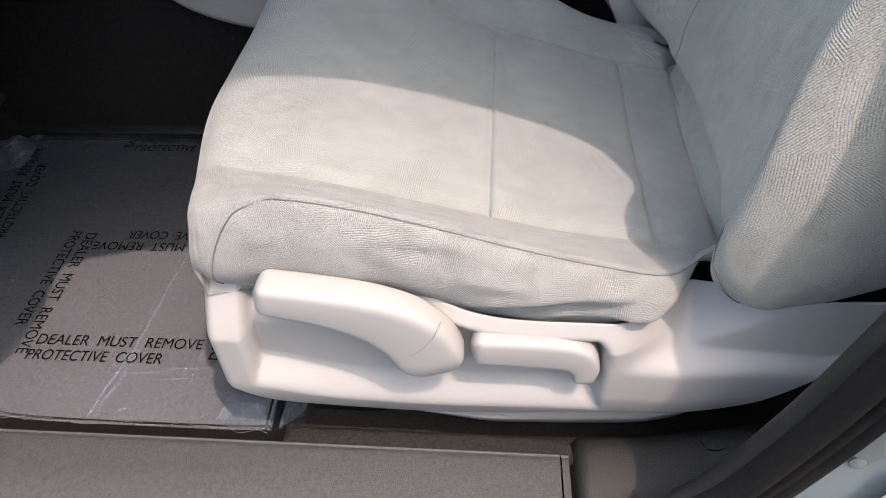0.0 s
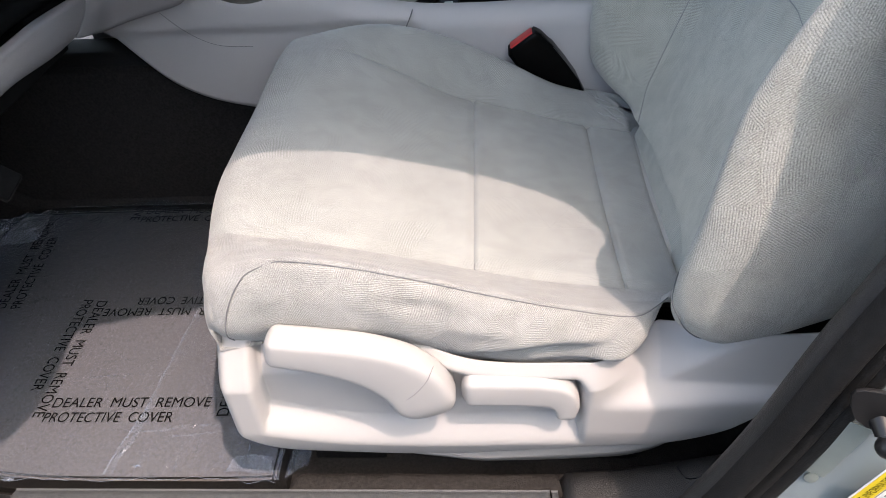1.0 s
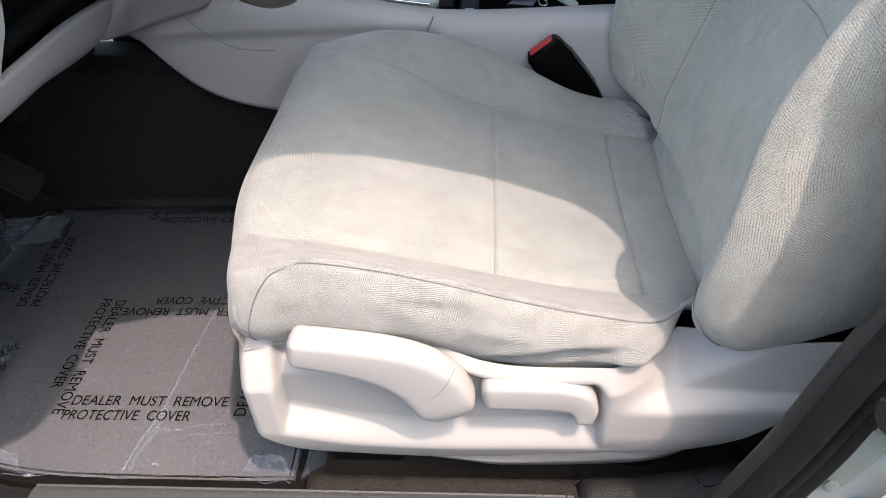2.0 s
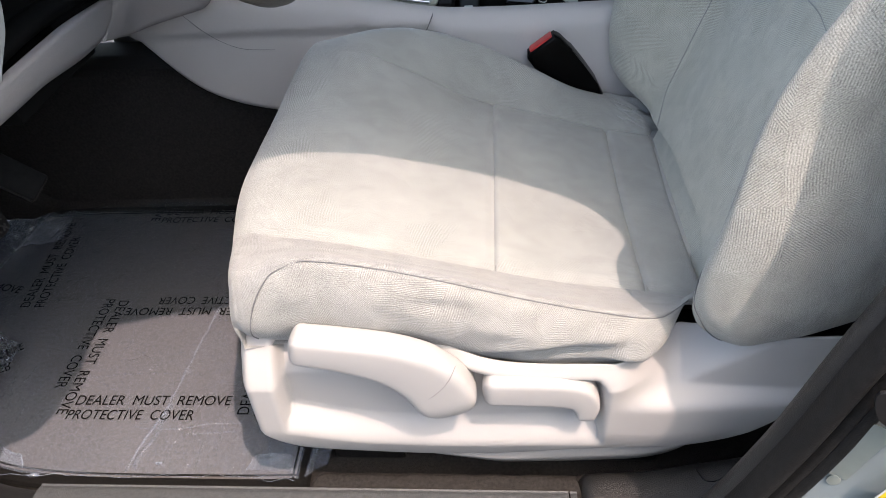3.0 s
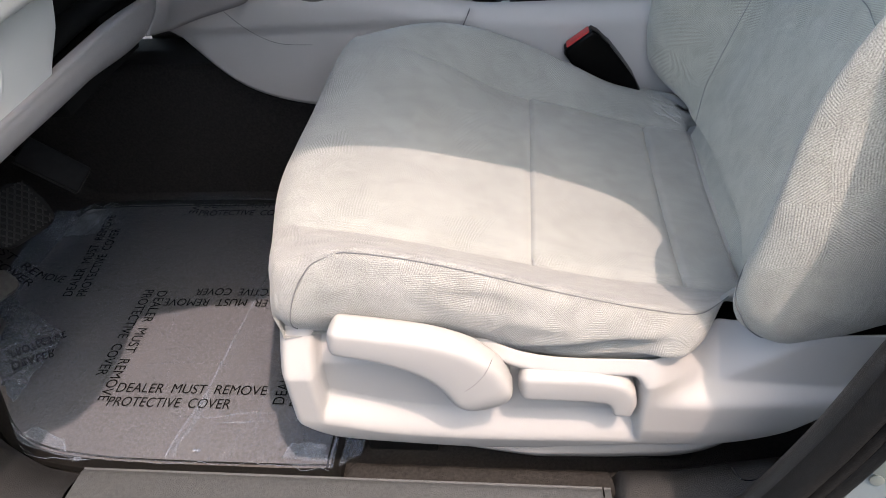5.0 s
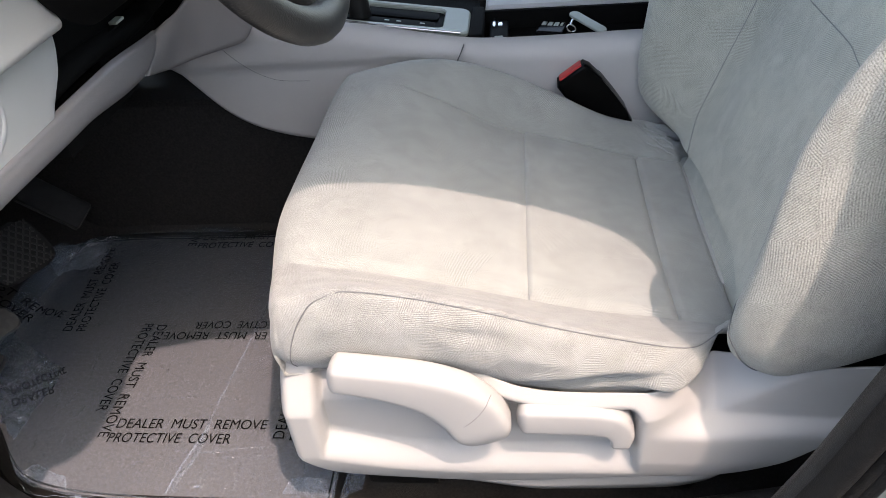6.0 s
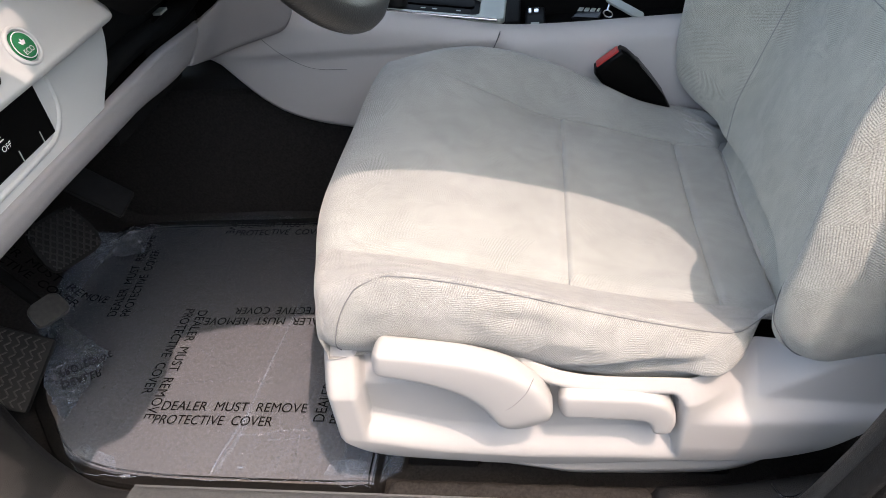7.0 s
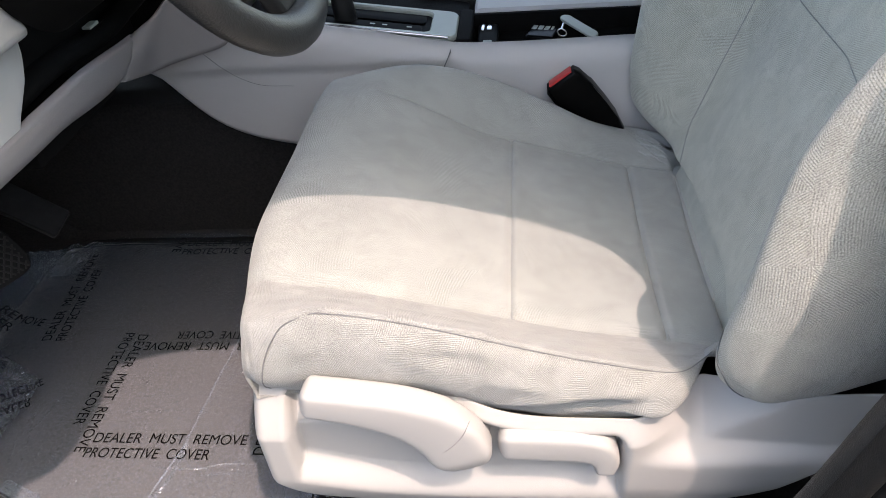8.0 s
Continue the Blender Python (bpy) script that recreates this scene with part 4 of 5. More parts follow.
def valance(seat):
    """Side cover with a pocket behind the two levers."""
    nu, nv = 240, 90
    us = np.linspace(0, 1, nu)
    xs = -0.290 + 0.70 * us
    zbot = smooth_at(xs, [(-0.291, .200), (-0.284, .160), (-0.262, .128), (-0.22, .110), (-0.08, .088), (0.0, .098), (0.05, .113), (0.12, .127), (0.165, .132), (0.20, .132), (0.23, .133), (0.258, .138), (0.283, .163), (0.300, .198), (0.33, .235), (0.42, .27)])
    ztop = smooth_at(xs, [(-0.30, .298), (-0.2, .298), (-0.10, .291), (-0.06, .280), (-0.02, .266), (0.03, .262), (0.12, .262), (0.16, .261), (0.188, .260), (0.205, .267), (0.24, .286), (0.30, .302), (0.42, .304)])
    floor = smooth_at(xs, [(-0.30, .176), (-0.24, .166), (-0.166, .142), (-0.06, .134), (0.05, .140), (0.42, .145)])
    P = np.zeros((nu, nv, 3))
    for i, x in enumerate(xs):
        for j in range(nv):
            v = j / (nv - 1)
            z = zbot[i] + (ztop[i] - zbot[i]) * v
            # flat outer face between two soft ridges, turning in at the top and the foot
            # behind the levers the face turns in over a ridge; a hollow wall opens above it towards the rear
            behind = float(step(0.116, 0.190, x))
            rise = float(step(0.116, 0.205, x))
            ridge = 0.206 + 0.10 * max(0.0, x - 0.18)
            crease = ridge + float(np.interp(x, (0.19, 0.31), (0.015, 0.008)))
            brow = crease + 0.78 * max(0.0, x - 0.197)
            ledge, over, upper = (0.5 * (z - e + math.sqrt((z - e) ** 2 + 0.000012)) for e in (ridge, crease, brow))
            y = 0.406 + behind * 1.7 * (ledge - over) + (1 - rise) * 0.034 * (max(0, z - 0.236) / 0.05) ** 1.15 + rise * (0.05 * (over - upper) + 1.1 * upper) + 0.030 * max(0, (0.165 - z) / 0.09) ** 1.5
            y += 0.040 * max(0.0, (-0.274 - x) / 0.016) ** 2
            y += 0.010 * step(0.18, 0.28, x) * step(0.218, 0.12, z)
            # pocket behind the levers, with a rounded rear end
            top = ztop[i] - 0.013
            e = x - 0.094
            rear = 0.022 - math.hypot(e, max(0, z - 0.229)) if e > 0 else 0.03
            y += 0.026 * min(step(0.0, 0.008, min(x + 0.250, rear, top - z)), step(-0.010, 0.030, z - floor[i]))
            P[i, j] = (x, y, z)
    ob = grid("side_cover", P, M_TRIM, seat, "light grey moulded plastic side cover")
    thicken(ob, 0.003, 1)
    # lower trim lip
    lx = np.linspace(-0.10, 0.235, 40)
    lz = np.interp(lx, xs, zbot)
    foot = smooth_at(lx, [(-0.10, .090), (0.0, .070), (0.09, .074), (0.17, .081), (0.205, .095), (0.235, .126)])
    Q = [[(x, 0.4225 + 0.005 * t, (z + 0.014) * (1 - t) + f * t) for t in np.linspace(0, 1, 6)] for x, z, f in zip(lx, lz, foot)]
    thicken(grid("lower_lip", Q, M_TRIM, seat), 0.002, 1)


def lever(name, spine, widths, y0, y1, seat, label):
    """A handle: an outline swept along a spine in x, z, domed outwards."""
    sp = curve_pts(spine, 8)
    ws = np.interp(np.linspace(0, 1, len(sp)), np.linspace(0, 1, len(widths)), widths)
    n = len(sp)
    rows = []
    for i in range(n):
        a, b = sp[max(0, i - 1)], sp[min(n - 1, i + 1)]
        t = (b - a) / np.linalg.norm(b - a)
        nrm = np.array((-t[1], t[0]))
        sec = []
        for q in np.linspace(0, 2 * math.pi, 28, endpoint=False):
            c, s = math.cos(q), math.sin(q)
            c = math.copysign(abs(c) ** 0.36, c)
            s = math.copysign(abs(s) ** 0.5, s)
            o = sp[i] + nrm * ws[i] * c
            sec.append((o[0], (y0 + y1) / 2 + (y1 - y0) / 2 * s, o[1]))
        rows.append(sec)
    # rounded ends
    for at, sgn in ((0, -1), (n - 1, 1)):
        base = np.array(rows[0 if at == 0 else -1])
        cen = base.mean(0)
        a, b = (sp[0], sp[1]) if at == 0 else (sp[-2], sp[-1])
        t = (b - a) / np.linalg.norm(b - a) * sgn
        extra = []
        for g in np.linspace(0, 90, 7)[1:]:
            k = max(0.02, math.cos(radians(g)))
            off = ws[at] * (0.6 if at == 0 else 0.95) * math.sin(radians(g))
            extra.append(cen + (base - cen) * k + np.array((t[0] * off, 0, t[1] * off)))
        rows = [e.tolist() for e in extra[::-1]] + rows if at == 0 else rows + [e.tolist() for e in extra]
    return grid(name, rows, M_TRIM, seat, label, close_j=True, uv=False)


def levers(seat):
    a = lever("height_lever", [(-0.2045, 0.3135), (-0.158, 0.3045), (-0.118, 0.2925), (-0.089, 0.276), (-0.070, 0.256), (-0.0600, 0.235)],
              [0.0185, 0.0215, 0.027, 0.033, 0.0355, 0.0350], 0.386, 0.420, seat, "large light grey ratchet lever")
    part("lever_hub", cyl_bm((-0.0595, 0.442, 0.232), (-0.0595, 0.405, 0.232), 0.031, 0.031, 40, 0.004), M_TRIM, a)
    tube("lever_joint", curve_pts([(-0.045, 0.3885, 0.297), (-0.054, 0.3862, 0.274), (-0.072, 0.3860, 0.250), (-0.092, 0.3885, 0.236)], 6), 0.0003, M_JOINT_SHADE, a, "thin moulding joint", n=5)
    cup = part("lever_recess", cyl_bm((-0.092, 0.425, 0.220), (-0.0885, 0.398, 0.226), 0.0125, 0.0115, 28, 0.003), M_TRIM, a)
    # darker disc on the solid boss paints the shade inside the recess
    part("recess_shade", cyl_bm((-0.0888, 0.3985, 0.2258), (-0.0884, 0.3972, 0.2262), 0.0075, 0.0075, 20), M_JOINT_SHADE, cup)
    lever("recline_lever", [(-0.0085, 0.2335), (0.03, 0.2325), (0.066, 0.2305), (0.084, 0.2245), (0.0925, 0.211), (0.0935, 0.1965)],
          [0.0195, 0.0200, 0.0198, 0.0190, 0.0155, 0.0115], 0.399, 0.430, seat, "light grey recliner lever")


def car_seat():
    seat = thing("car_seat", "grey velour car seat with light grey side cover, half in sunlight", "car seat", (0, 0.7, 0))
    seat.location = (0, 0, 0)
    seat_cushion(seat)
    backrest(seat)
    valance(seat)
    levers(seat)
    for x in (-0.18, 0.16):
        for y in (0.50, 0.92):
            part("rail_foot", box_bm((x - 0.05, y - 0.02, -0.008), (x + 0.05, y + 0.02, 0.10), 0.006), M_BLACK, seat)


car_seat()


# ---- centre console ----
def console():
    ob = thing("center_console", "light grey plastic centre console with dark tray", "console")
    xs = np.linspace(-0.66, 0.50, 80)
    top = smooth_at(xs, [(-0.66, .47), (-0.45, .465), (-0.27, .452), (-0.10, .416), (0.0, .414), (0.2, .418), (0.5, .42)])
    low = smooth_at(xs, [(-0.66, .44), (-0.60, .41), (-0.545, .318), (-0.50, .284), (-0.435, .258), (-0.3, .235), (-0.1, .20), (0.5, .16)])
    P = []
    for i, x in enumerate(xs):
        row = []
        for v in np.linspace(0, 1, 26):
            z = low[i] + (top[i] - low[i]) * v
            y = 1.004 + 0.022 * max(0, (v - 0.86) / 0.14) ** 2 - 0.006 * math.sin(math.pi * v)
            if x < -0.1:
                y += 0.010 * step(0.40, 0.385, z)
            row.append((x, y, z))
        P.append(row)
    thicken(grid("side_panel", P, M_CONSOLE, ob), 0.004, -1)
    part("tunnel_carpet", box_bm((-1.28, 1.078, -0.01), (0.60, 1.16, 0.30), 0.02, 3), M_CARPET, ob)
    part("console_seam", box_bm((-0.0004, 1.001, -0.035), (0.0004, 1.012, 0.018), 0), M_THREAD, ob).matrix_basis = pose(-0.106, 0, 0.396, 0, 25, 0)
    tube("panel_joint", curve_pts([(-0.496, 0.998, 0.428), (-0.472, 0.997, 0.404), (-0.443, 0.997, 0.383), (-0.410, 0.9975, 0.370), (-0.36, 0.9995, 0.366)], 6), 0.0003, M_THREAD, ob, n=5)
    # top: tray and its rims
    part("tray_floor", box_bm((-0.085, 1.03, 0.375), (0.36, 1.140, 0.385), 0.002), M_TRAY, ob, "dark tray")
    part("tray_front_wall", box_bm((-0.092, 1.028, 0.36), (-0.068, 1.16, 0.420), 0.006, 3), M_TRAY, ob)
    part("tray_far_wall", box_bm((-0.09, 1.136, 0.35), (0.5, 1.144, 0.418), 0.002), M_TRAY, ob)
    part("far_rim", box_bm((-0.068, 1.145, 0.35), (0.5, 1.24, 0.424), 0.012, 3), M_DASH, ob, "light grey far rim")
    slot = part("slot_block", box_bm((-0.060, 1.035, 0.385), (-0.026, 1.126, 0.406), 0.007, 4), M_GATE, ob)
    part("slot_tab", box_bm((-0.054, 1.090, 0.4050), (-0.049, 1.122, 0.4095), 0.0015), M_CHROME, slot, "bright metal tab")
    part("slot_tab", box_bm((-0.045, 1.094, 0.4050), (-0.037, 1.118, 0.4085), 0.0015), M_CHROME, slot, "bright metal tab")
    part("slot_tab", box_bm((-0.050, 1.042, 0.4050), (-0.036, 1.052, 0.4075), 0.001), M_SILVER, slot, "bright metal tab")
    # the shift plate lies on the slope of the console and holds a silver bezel round the gate
    slope = pose(-0.10, 1.082, 0.4165, 0, 8.5, 0)

    def rounded(x0, y0, x1, y1, r):
        out = []
        for cx, cy, a0 in ((x1 - r, y1 - r, 0), (x0 + r, y1 - r, 90), (x0 + r, y0 + r, 180), (x1 - r, y0 + r, 270)):
            out += [(cx + r * math.cos(radians(a0 + q)), cy + r * math.sin(radians(a0 + q))) for q in np.linspace(0, 90, 9)]
        return out

    sp = part("shift_plate", prism_bm(rounded(-0.34, -0.053, 0.022, 0.15, 0.022), 0.03, 0.006, 3), M_TRAY, ob, "dark shifter surround")
    sp.matrix_basis = slope @ pose(0, 0, -0.032)
    outer, mid, hole = rounded(-0.30, -0.050, 0.008, 0.062, 0.018), rounded(-0.297, -0.047, 0.005, 0.059, 0.015), rounded(-0.29, -0.036, -0.036, 0.050, 0.012)
    lip = rounded(-0.292, -0.038, -0.034, 0.052, 0.014)
    ring_rows = [[(x, y, z) for x, y in o] for o, z in ((outer, -0.006), (outer, 0.003), (mid, 0.006), (lip, 0.006), (hole, 0.003), (hole, -0.012))]
    bz = grid("bezel", ring_rows, M_SILVER, sp, "brushed silver bezel", close_j=True, uv=False, sharp=30)
    bz.matrix_basis = pose(0, 0, 0.032)
    tube("bezel_edge", [(x, -0.0500, 0.0375) for x in np.linspace(-0.285, -0.005, 20)], 0.0030, M_CHROME, sp, "chrome edge strip", n=10)
    gate = part("shift_gate", prism_bm(rounded(-0.289, -0.035, -0.037, 0.049, 0.011), 0.006, 0.0), M_GATE, sp, "gloss black gate")
    gate.matrix_basis = pose(0, 0, 0.0245)
    part("gate_slot", prism_bm(rounded(-0.280, 0.006, -0.046, 0.042, 0.010), 0.003, 0.001), M_GATE, sp).matrix_basis = pose(0, 0, 0.0305)
    part("gate_step", prism_bm(rounded(-0.280, -0.030, -0.050, 0.001, 0.006), 0.0015, 0.0005), M_GATE, sp).matrix_basis = pose(0, 0, 0.0305)
    for x in (-0.175, -0.135, -0.115, -0.075):
        part("gate_mark", box_bm((x, -0.012, 0.0321), (x + 0.008, -0.008, 0.0325), 0), M_SILVER, sp, smooth=False)
    part("cup_ring", cyl_bm((-0.16, 1.265, 0.40), (-0.16, 1.265, 0.436), 0.048, 0.05, 32, 0.004), M_BLACK, ob, "black cup holder")
    part("cup_block", box_bm((-0.30, 1.215, 0.30), (-0.066, 1.37, 0.424), 0.012, 3), M_BLACK, ob)
    sh = part("shift_lever", cyl_bm((-0.275, 1.085, 0.43), (-0.285, 1.085, 0.58), 0.019, 0.014, 24, 0.003), M_BLACK, ob, "black shift lever")
    part("shift_knob", cyl_bm((-0.285, 1.085, 0.56), (-0.288, 1.082, 0.64), 0.024, 0.026, 24, 0.008), M_LEATHER, sh)
    return ob


console()


def key_fob():
    ob = thing("key_fob", "black car key fob with silver key ring tag", "car key", (0.046, 1.098, 0.3855))
    turn = pose(0, 0, 0, 0, 0, -17)
    fb = part("fob_body", box_bm((-0.024, -0.026, 0), (0.024, 0.026, 0.015), 0.006, 4), M_BUCKLE, ob)
    fb.matrix_local = turn
    for k in range(3):
        part("fob_button", box_bm((-0.0195 + 0.0105 * k, 0.003, 0.0145), (-0.0115 + 0.0105 * k, 0.019, 0.0158), 0.001), M_SILVER, fb)
    part("fob_button", box_bm((0.0125, 0.005, 0.0145), (0.0165, 0.019, 0.0158), 0.001), M_SILVER, fb)
    tube("key_ring", [(0.0075 * math.cos(a), 0.0075 * math.sin(a), 0) for a in np.linspace(0, 2 * math.pi, 24, endpoint=False)], 0.0015, M_CHROME, ob, "chrome key ring", closed=True, n=8).matrix_local = pose(0.031, -0.018, 0.017, 25, 20, 0)
    tube("ring_link", curve_pts([(0.031, -0.008, 0.018), (0.035, 0.006, 0.022), (0.038, 0.020, 0.024)], 5), 0.0022, M_CHROME, ob, "chrome link", n=8)
    line = [(0.010 * math.cos(a) + (0.062 if math.cos(a) > 0 else 0.0), 0.010 * math.sin(a)) for a in np.linspace(0, 2 * math.pi, 32, endpoint=False)]
    tg = part("ring_tag", prism_bm(line, 0.004, 0.0014), M_SILVER, ob, "silver tag")
    tg.matrix_local = pose(0.040, 0.019, 0.024, 0, 8, -52)


key_fob()


def buckle():
    ob = thing("belt_buckle", "black seat belt buckle with red release button", "belt buckle", (0.135, 0.985, 0.285))
    m = pose(0, 0, 0, 0, -37, 0)
    b = part("buckle_body", prism_bm([(-0.028, -0.03), (0.028, -0.03), (0.033, 0.0), (0.034, 0.035), (0.033, 0.070), (0.030, 0.098), (0.025, 0.108), (-0.025, 0.108), (-0.031, 0.100), (-0.032, 0.04)], 0.030, 0.0105, 5), M_BUCKLE, ob)
    b.matrix_local = m @ pose(0, 0, 0, 90, 0, 0) @ pose(0, 0, -0.015)
    r = part("release_button", box_bm((-0.0205, -0.0105, 0.1035), (0.0205, 0.0085, 0.1100), 0.002), M_RED, ob, "red release button")
    r.matrix_local = m
    part("stalk", cyl_bm((0.012, 0.004, 0.0), (0.07, 0.02, -0.14), 0.014, 0.014, 16, 0.002), M_BUCKLE, ob)


buckle()


def passenger_seat():
    ob = thing("passenger_seat", "grey velour passenger seat beyond the console", "car seat", (0, 1.55, 0))
    xs = np.linspace(-0.30, 0.30, 24)
    P = []
    for x in xs:
        e = math.sqrt(max(0.0, 1 - (x / 0.305) ** 6))
        P.append([(x, 1.30 + 0.54 * v, 0.16 + e * (0.16 + 0.05 * math.sin(math.pi * v) ** 0.3 - 0.02 * math.sin(math.pi * v) ** 4 - 0.12 * x)) for v in np.linspace(0, 1, 20)])
    P = np.array(P)
    P[:, :, 1] -= 1.55
    thicken(grid("cushion", P, M_VELOUR, ob), 0.02, -1)
    part("cushion_base", box_bm((-0.28, -0.24, 0.0), (0.28, 0.28, 0.18), 0.03, 3), M_VELOUR, ob)
    bk = part("backrest", box_bm((0.0, -0.25, 0.0), (0.14, 0.28, 0.66), 0.05, 4), M_VELOUR, ob)
    bk.matrix_local = pose(0.26, 0, 0.28, 0, 18, 0)


passenger_seat()


# ---- dashboard, wheel and pedals ----
def dashboard():
    ob = thing("dashboard", "light grey lower dashboard with switches", "dashboard")
    # knee panel strip with a rolled lower edge
    P = []
    for u in np.linspace(0, 1, 50):
        row = []
        y = 0.22 + 0.66 * u
        low = 0.470 - 0.004 * step(0.5, 0.7, y) - 0.012 * step(0.70, 0.86, y)
        high = 0.502 - 0.012 * step(0.72, 0.90, y)
        for x, z in curve_pts([(-0.60, low - 0.010), (-0.572, low - 0.005), (-0.557, low + 0.006), (-0.552, low + 0.02), (-0.552, high - 0.004), (-0.5525, high), (-0.559, high + 0.0025 * float(step(0.60, 0.63, y)))], 5):
            row.append((x, 0.22 + (0.631 + 0.065 * float(np.clip((z - low) / (high - low), 0, 1))) * u, z))
        P.append(row)
    thicken(grid("knee_panel", P, M_DASH_SHADED, ob, "purple-grey knee panel, darkened for its shade", flip=True), 0.004, -1)
    # side of the centre stack, butted against the knee panel with a fine joint
    low = curve_pts([(-0.557, 0.849, 0.4535), (-0.557, 0.89, 0.443), (-0.553, 0.928, 0.434), (-0.520, 0.948, 0.439), (-0.479, 0.960, 0.446), (-0.442, 0.970, 0.455), (-0.424, 0.975, 0.480)], 8)
    high = curve_pts([(-0.553, 0.912, 0.4905), (-0.538, 0.922, 0.504), (-0.516, 0.930, 0.521), (-0.490, 0.945, 0.545), (-0.460, 0.958, 0.555), (-0.430, 0.968, 0.560), (-0.410, 0.975, 0.560)], 8)
    P = [[a * (1 - v) + c * v + np.array((0.002, -0.002, 0)) * math.sin(math.pi * v) * min(1, k / 10) for v in np.linspace(0, 1, 14)] for k, (a, c) in enumerate(zip(low, high))]
    thicken(grid("stack_side_panel", P, M_DASH_SHADED, ob, "grey side panel of the centre stack, darkened for its shade", flip=True), 0.006, -1)
    tube("stack_joint", [np.array(q) + np.array((0.0012, -0.0008, 0)) for q in P[0]], 0.0006, M_DASH, ob, n=5)
    # near-black blocks that stand in for shade behind the panels
    part("knee_backing", box_bm((-0.70, 0.64, 0.44), (-0.566, 0.845, 0.492), 0.004), M_SHADE_BLACK, ob)
    part("column_filler", box_bm((-0.66, 0.78, 0.478), (-0.572, 0.96, 0.53), 0.006), M_SHADE_BLACK, ob)
    part("stack_core", box_bm((-0.95, 1.012, 0.45), (-0.50, 1.04, 0.62), 0.01), M_SHADE_BLACK, ob)
    P = []
    for z in np.linspace(0.5022, 0.605, 24):
        edge = float(smooth_at(np.array([z]), [(0.49, 0.612), (0.515, 0.634), (0.545, 0.668), (0.57, 0.682), (0.60, 0.688), (0.63, 0.690)])[0])
        row = [(-0.552, y, z) for y in np.linspace(0.20, edge - 0.006, 30)]
        P.append(row + [(-0.5526, edge - 0.003, z), (-0.5545, edge - 0.001, z), (-0.560, edge, z), (-0.585, edge, z)])
    grid("side_block", P, M_KNEE, ob)
    tube("switch_rim", curve_pts([(-0.5535, 0.30, 0.517), (-0.5535, 0.49, 0.519), (-0.5535, 0.530, 0.526), (-0.5535, 0.549, 0.545), (-0.5535, 0.553, 0.572), (-0.5535, 0.551, 0.60)], 8), 0.0038, M_KNEE, ob, n=14, up=(1, 0, 0))
    prof = curve_pts([(-0.575, 0.5925), (-0.540, 0.592), (-0.5285, 0.5945), (-0.5240, 0.6010), (-0.5268, 0.609), (-0.5357, 0.626), (-0.570, 0.70), (-0.607, 0.78)], 5)
    P = [[(x, y, z) for x, z in prof] for y in np.linspace(0.20, 0.664, 20)]
    for dy, dx in ((0.668, 0.0008), (0.671, 0.003), (0.673, 0.007), (0.674, 0.02), (0.674, 0.06)):
        P.append([(x - dx, dy, z) for x, z in prof])
    grid("upper_trim", P, M_KNEE, ob, "overhanging upper dash trim")
    # solid block; its near-black colour gives the opening its darkness
    part("column_cover", box_bm((-0.80, 0.63, 0.505), (-0.585, 1.0, 0.80), 0.02, 3), M_SHADE_BLACK, ob, "black steering column opening")
    sweep("column_lip", curve_pts([(-0.584, 0.62, 0.518), (-0.584, 0.75, 0.522), (-0.584, 0.86, 0.514), (-0.575, 0.92, 0.520), (-0.545, 0.95, 0.545)], 8), ring(0.0155, 14, 1.3, 1.0), M_TRAY, ob, "rounded black opening lip")
    part("catch", box_bm((-0.580, 0.858 - 0.012, 0.534 - 0.002), (-0.568, 0.858 + 0.012, 0.534 + 0.002), 0.001), M_SILVER, ob)
    # block added inside the dash to stop sun reaching the pedals
    part("pedal_sun_block", box_bm((-1.28, 0.30, 0.49), (-0.61, 0.66, 0.62), 0.01), M_BLACK, ob)
    part("upper_dash", box_bm((-1.28, 0.25, 0.60), (-0.66, 1.98, 0.80), 0.05, 3), M_BLACK, ob)
    # thin slab added out of view; it closes a slit of sun
    part("dash_sun_block", box_bm((-0.70, 0.26, 0.782), (-0.505, 1.96, 0.805), 0.010, 3), M_BLACK, ob, "unseen black slab added to keep sun off the pedals")
    part("far_dash", box_bm((-1.2, 1.04, 0.40), (-0.58, 1.98, 0.72), 0.04, 3), M_TRAY, ob)
    sw = part("switch_block", box_bm((-0.556, 0.34, 0.528), (-0.5505, 0.528, 0.590), 0.002), M_GATE, ob, "gloss black switch block")
    for y in (0.467, 0.505):
        part("switch_gap", box_bm((-0.5508, y - 0.0006, 0.529), (-0.5500, y + 0.0006, 0.541), 0), M_SILVER, sw, smooth=False)
    for k in range(4):
        part("switch_mark", box_bm((-0.5508, 0.449 + 0.002 * (k % 2), 0.560 + 0.0035 * k), (-0.5500, 0.457 - 0.002 * (k % 3), 0.5612 + 0.0035 * k), 0), M_WHITE, sw, smooth=False)
    lettering("switch_word", "OFF", 0.0085, pose(-0.5498, 0.448, 0.550, 90, 0, 90), M_WHITE, sw)
    n = Vector((0.906, 0.0, 0.423))
    up = Vector((-0.423, 0.0, 0.906))
    side = Vector((0.0, 1.0, 0.0))
    c = Vector((-0.5357, 0.522, 0.626))
    eb = part("eco_button", cyl_bm(c - n * 0.008, c + n * 0.003, 0.0155, 0.0155, 32, 0.002), M_GREEN, ob, "round green eco button")
    path = [(0.0185 * math.cos(a), 0.0185 * math.sin(a), 0) for a in np.linspace(0, 2 * math.pi, 32, endpoint=False)]
    tube("button_ring", path, 0.0024, M_KNEE, eb, closed=True).matrix_basis = pose(*(c + n * 0.0015), 0, 65, 0)
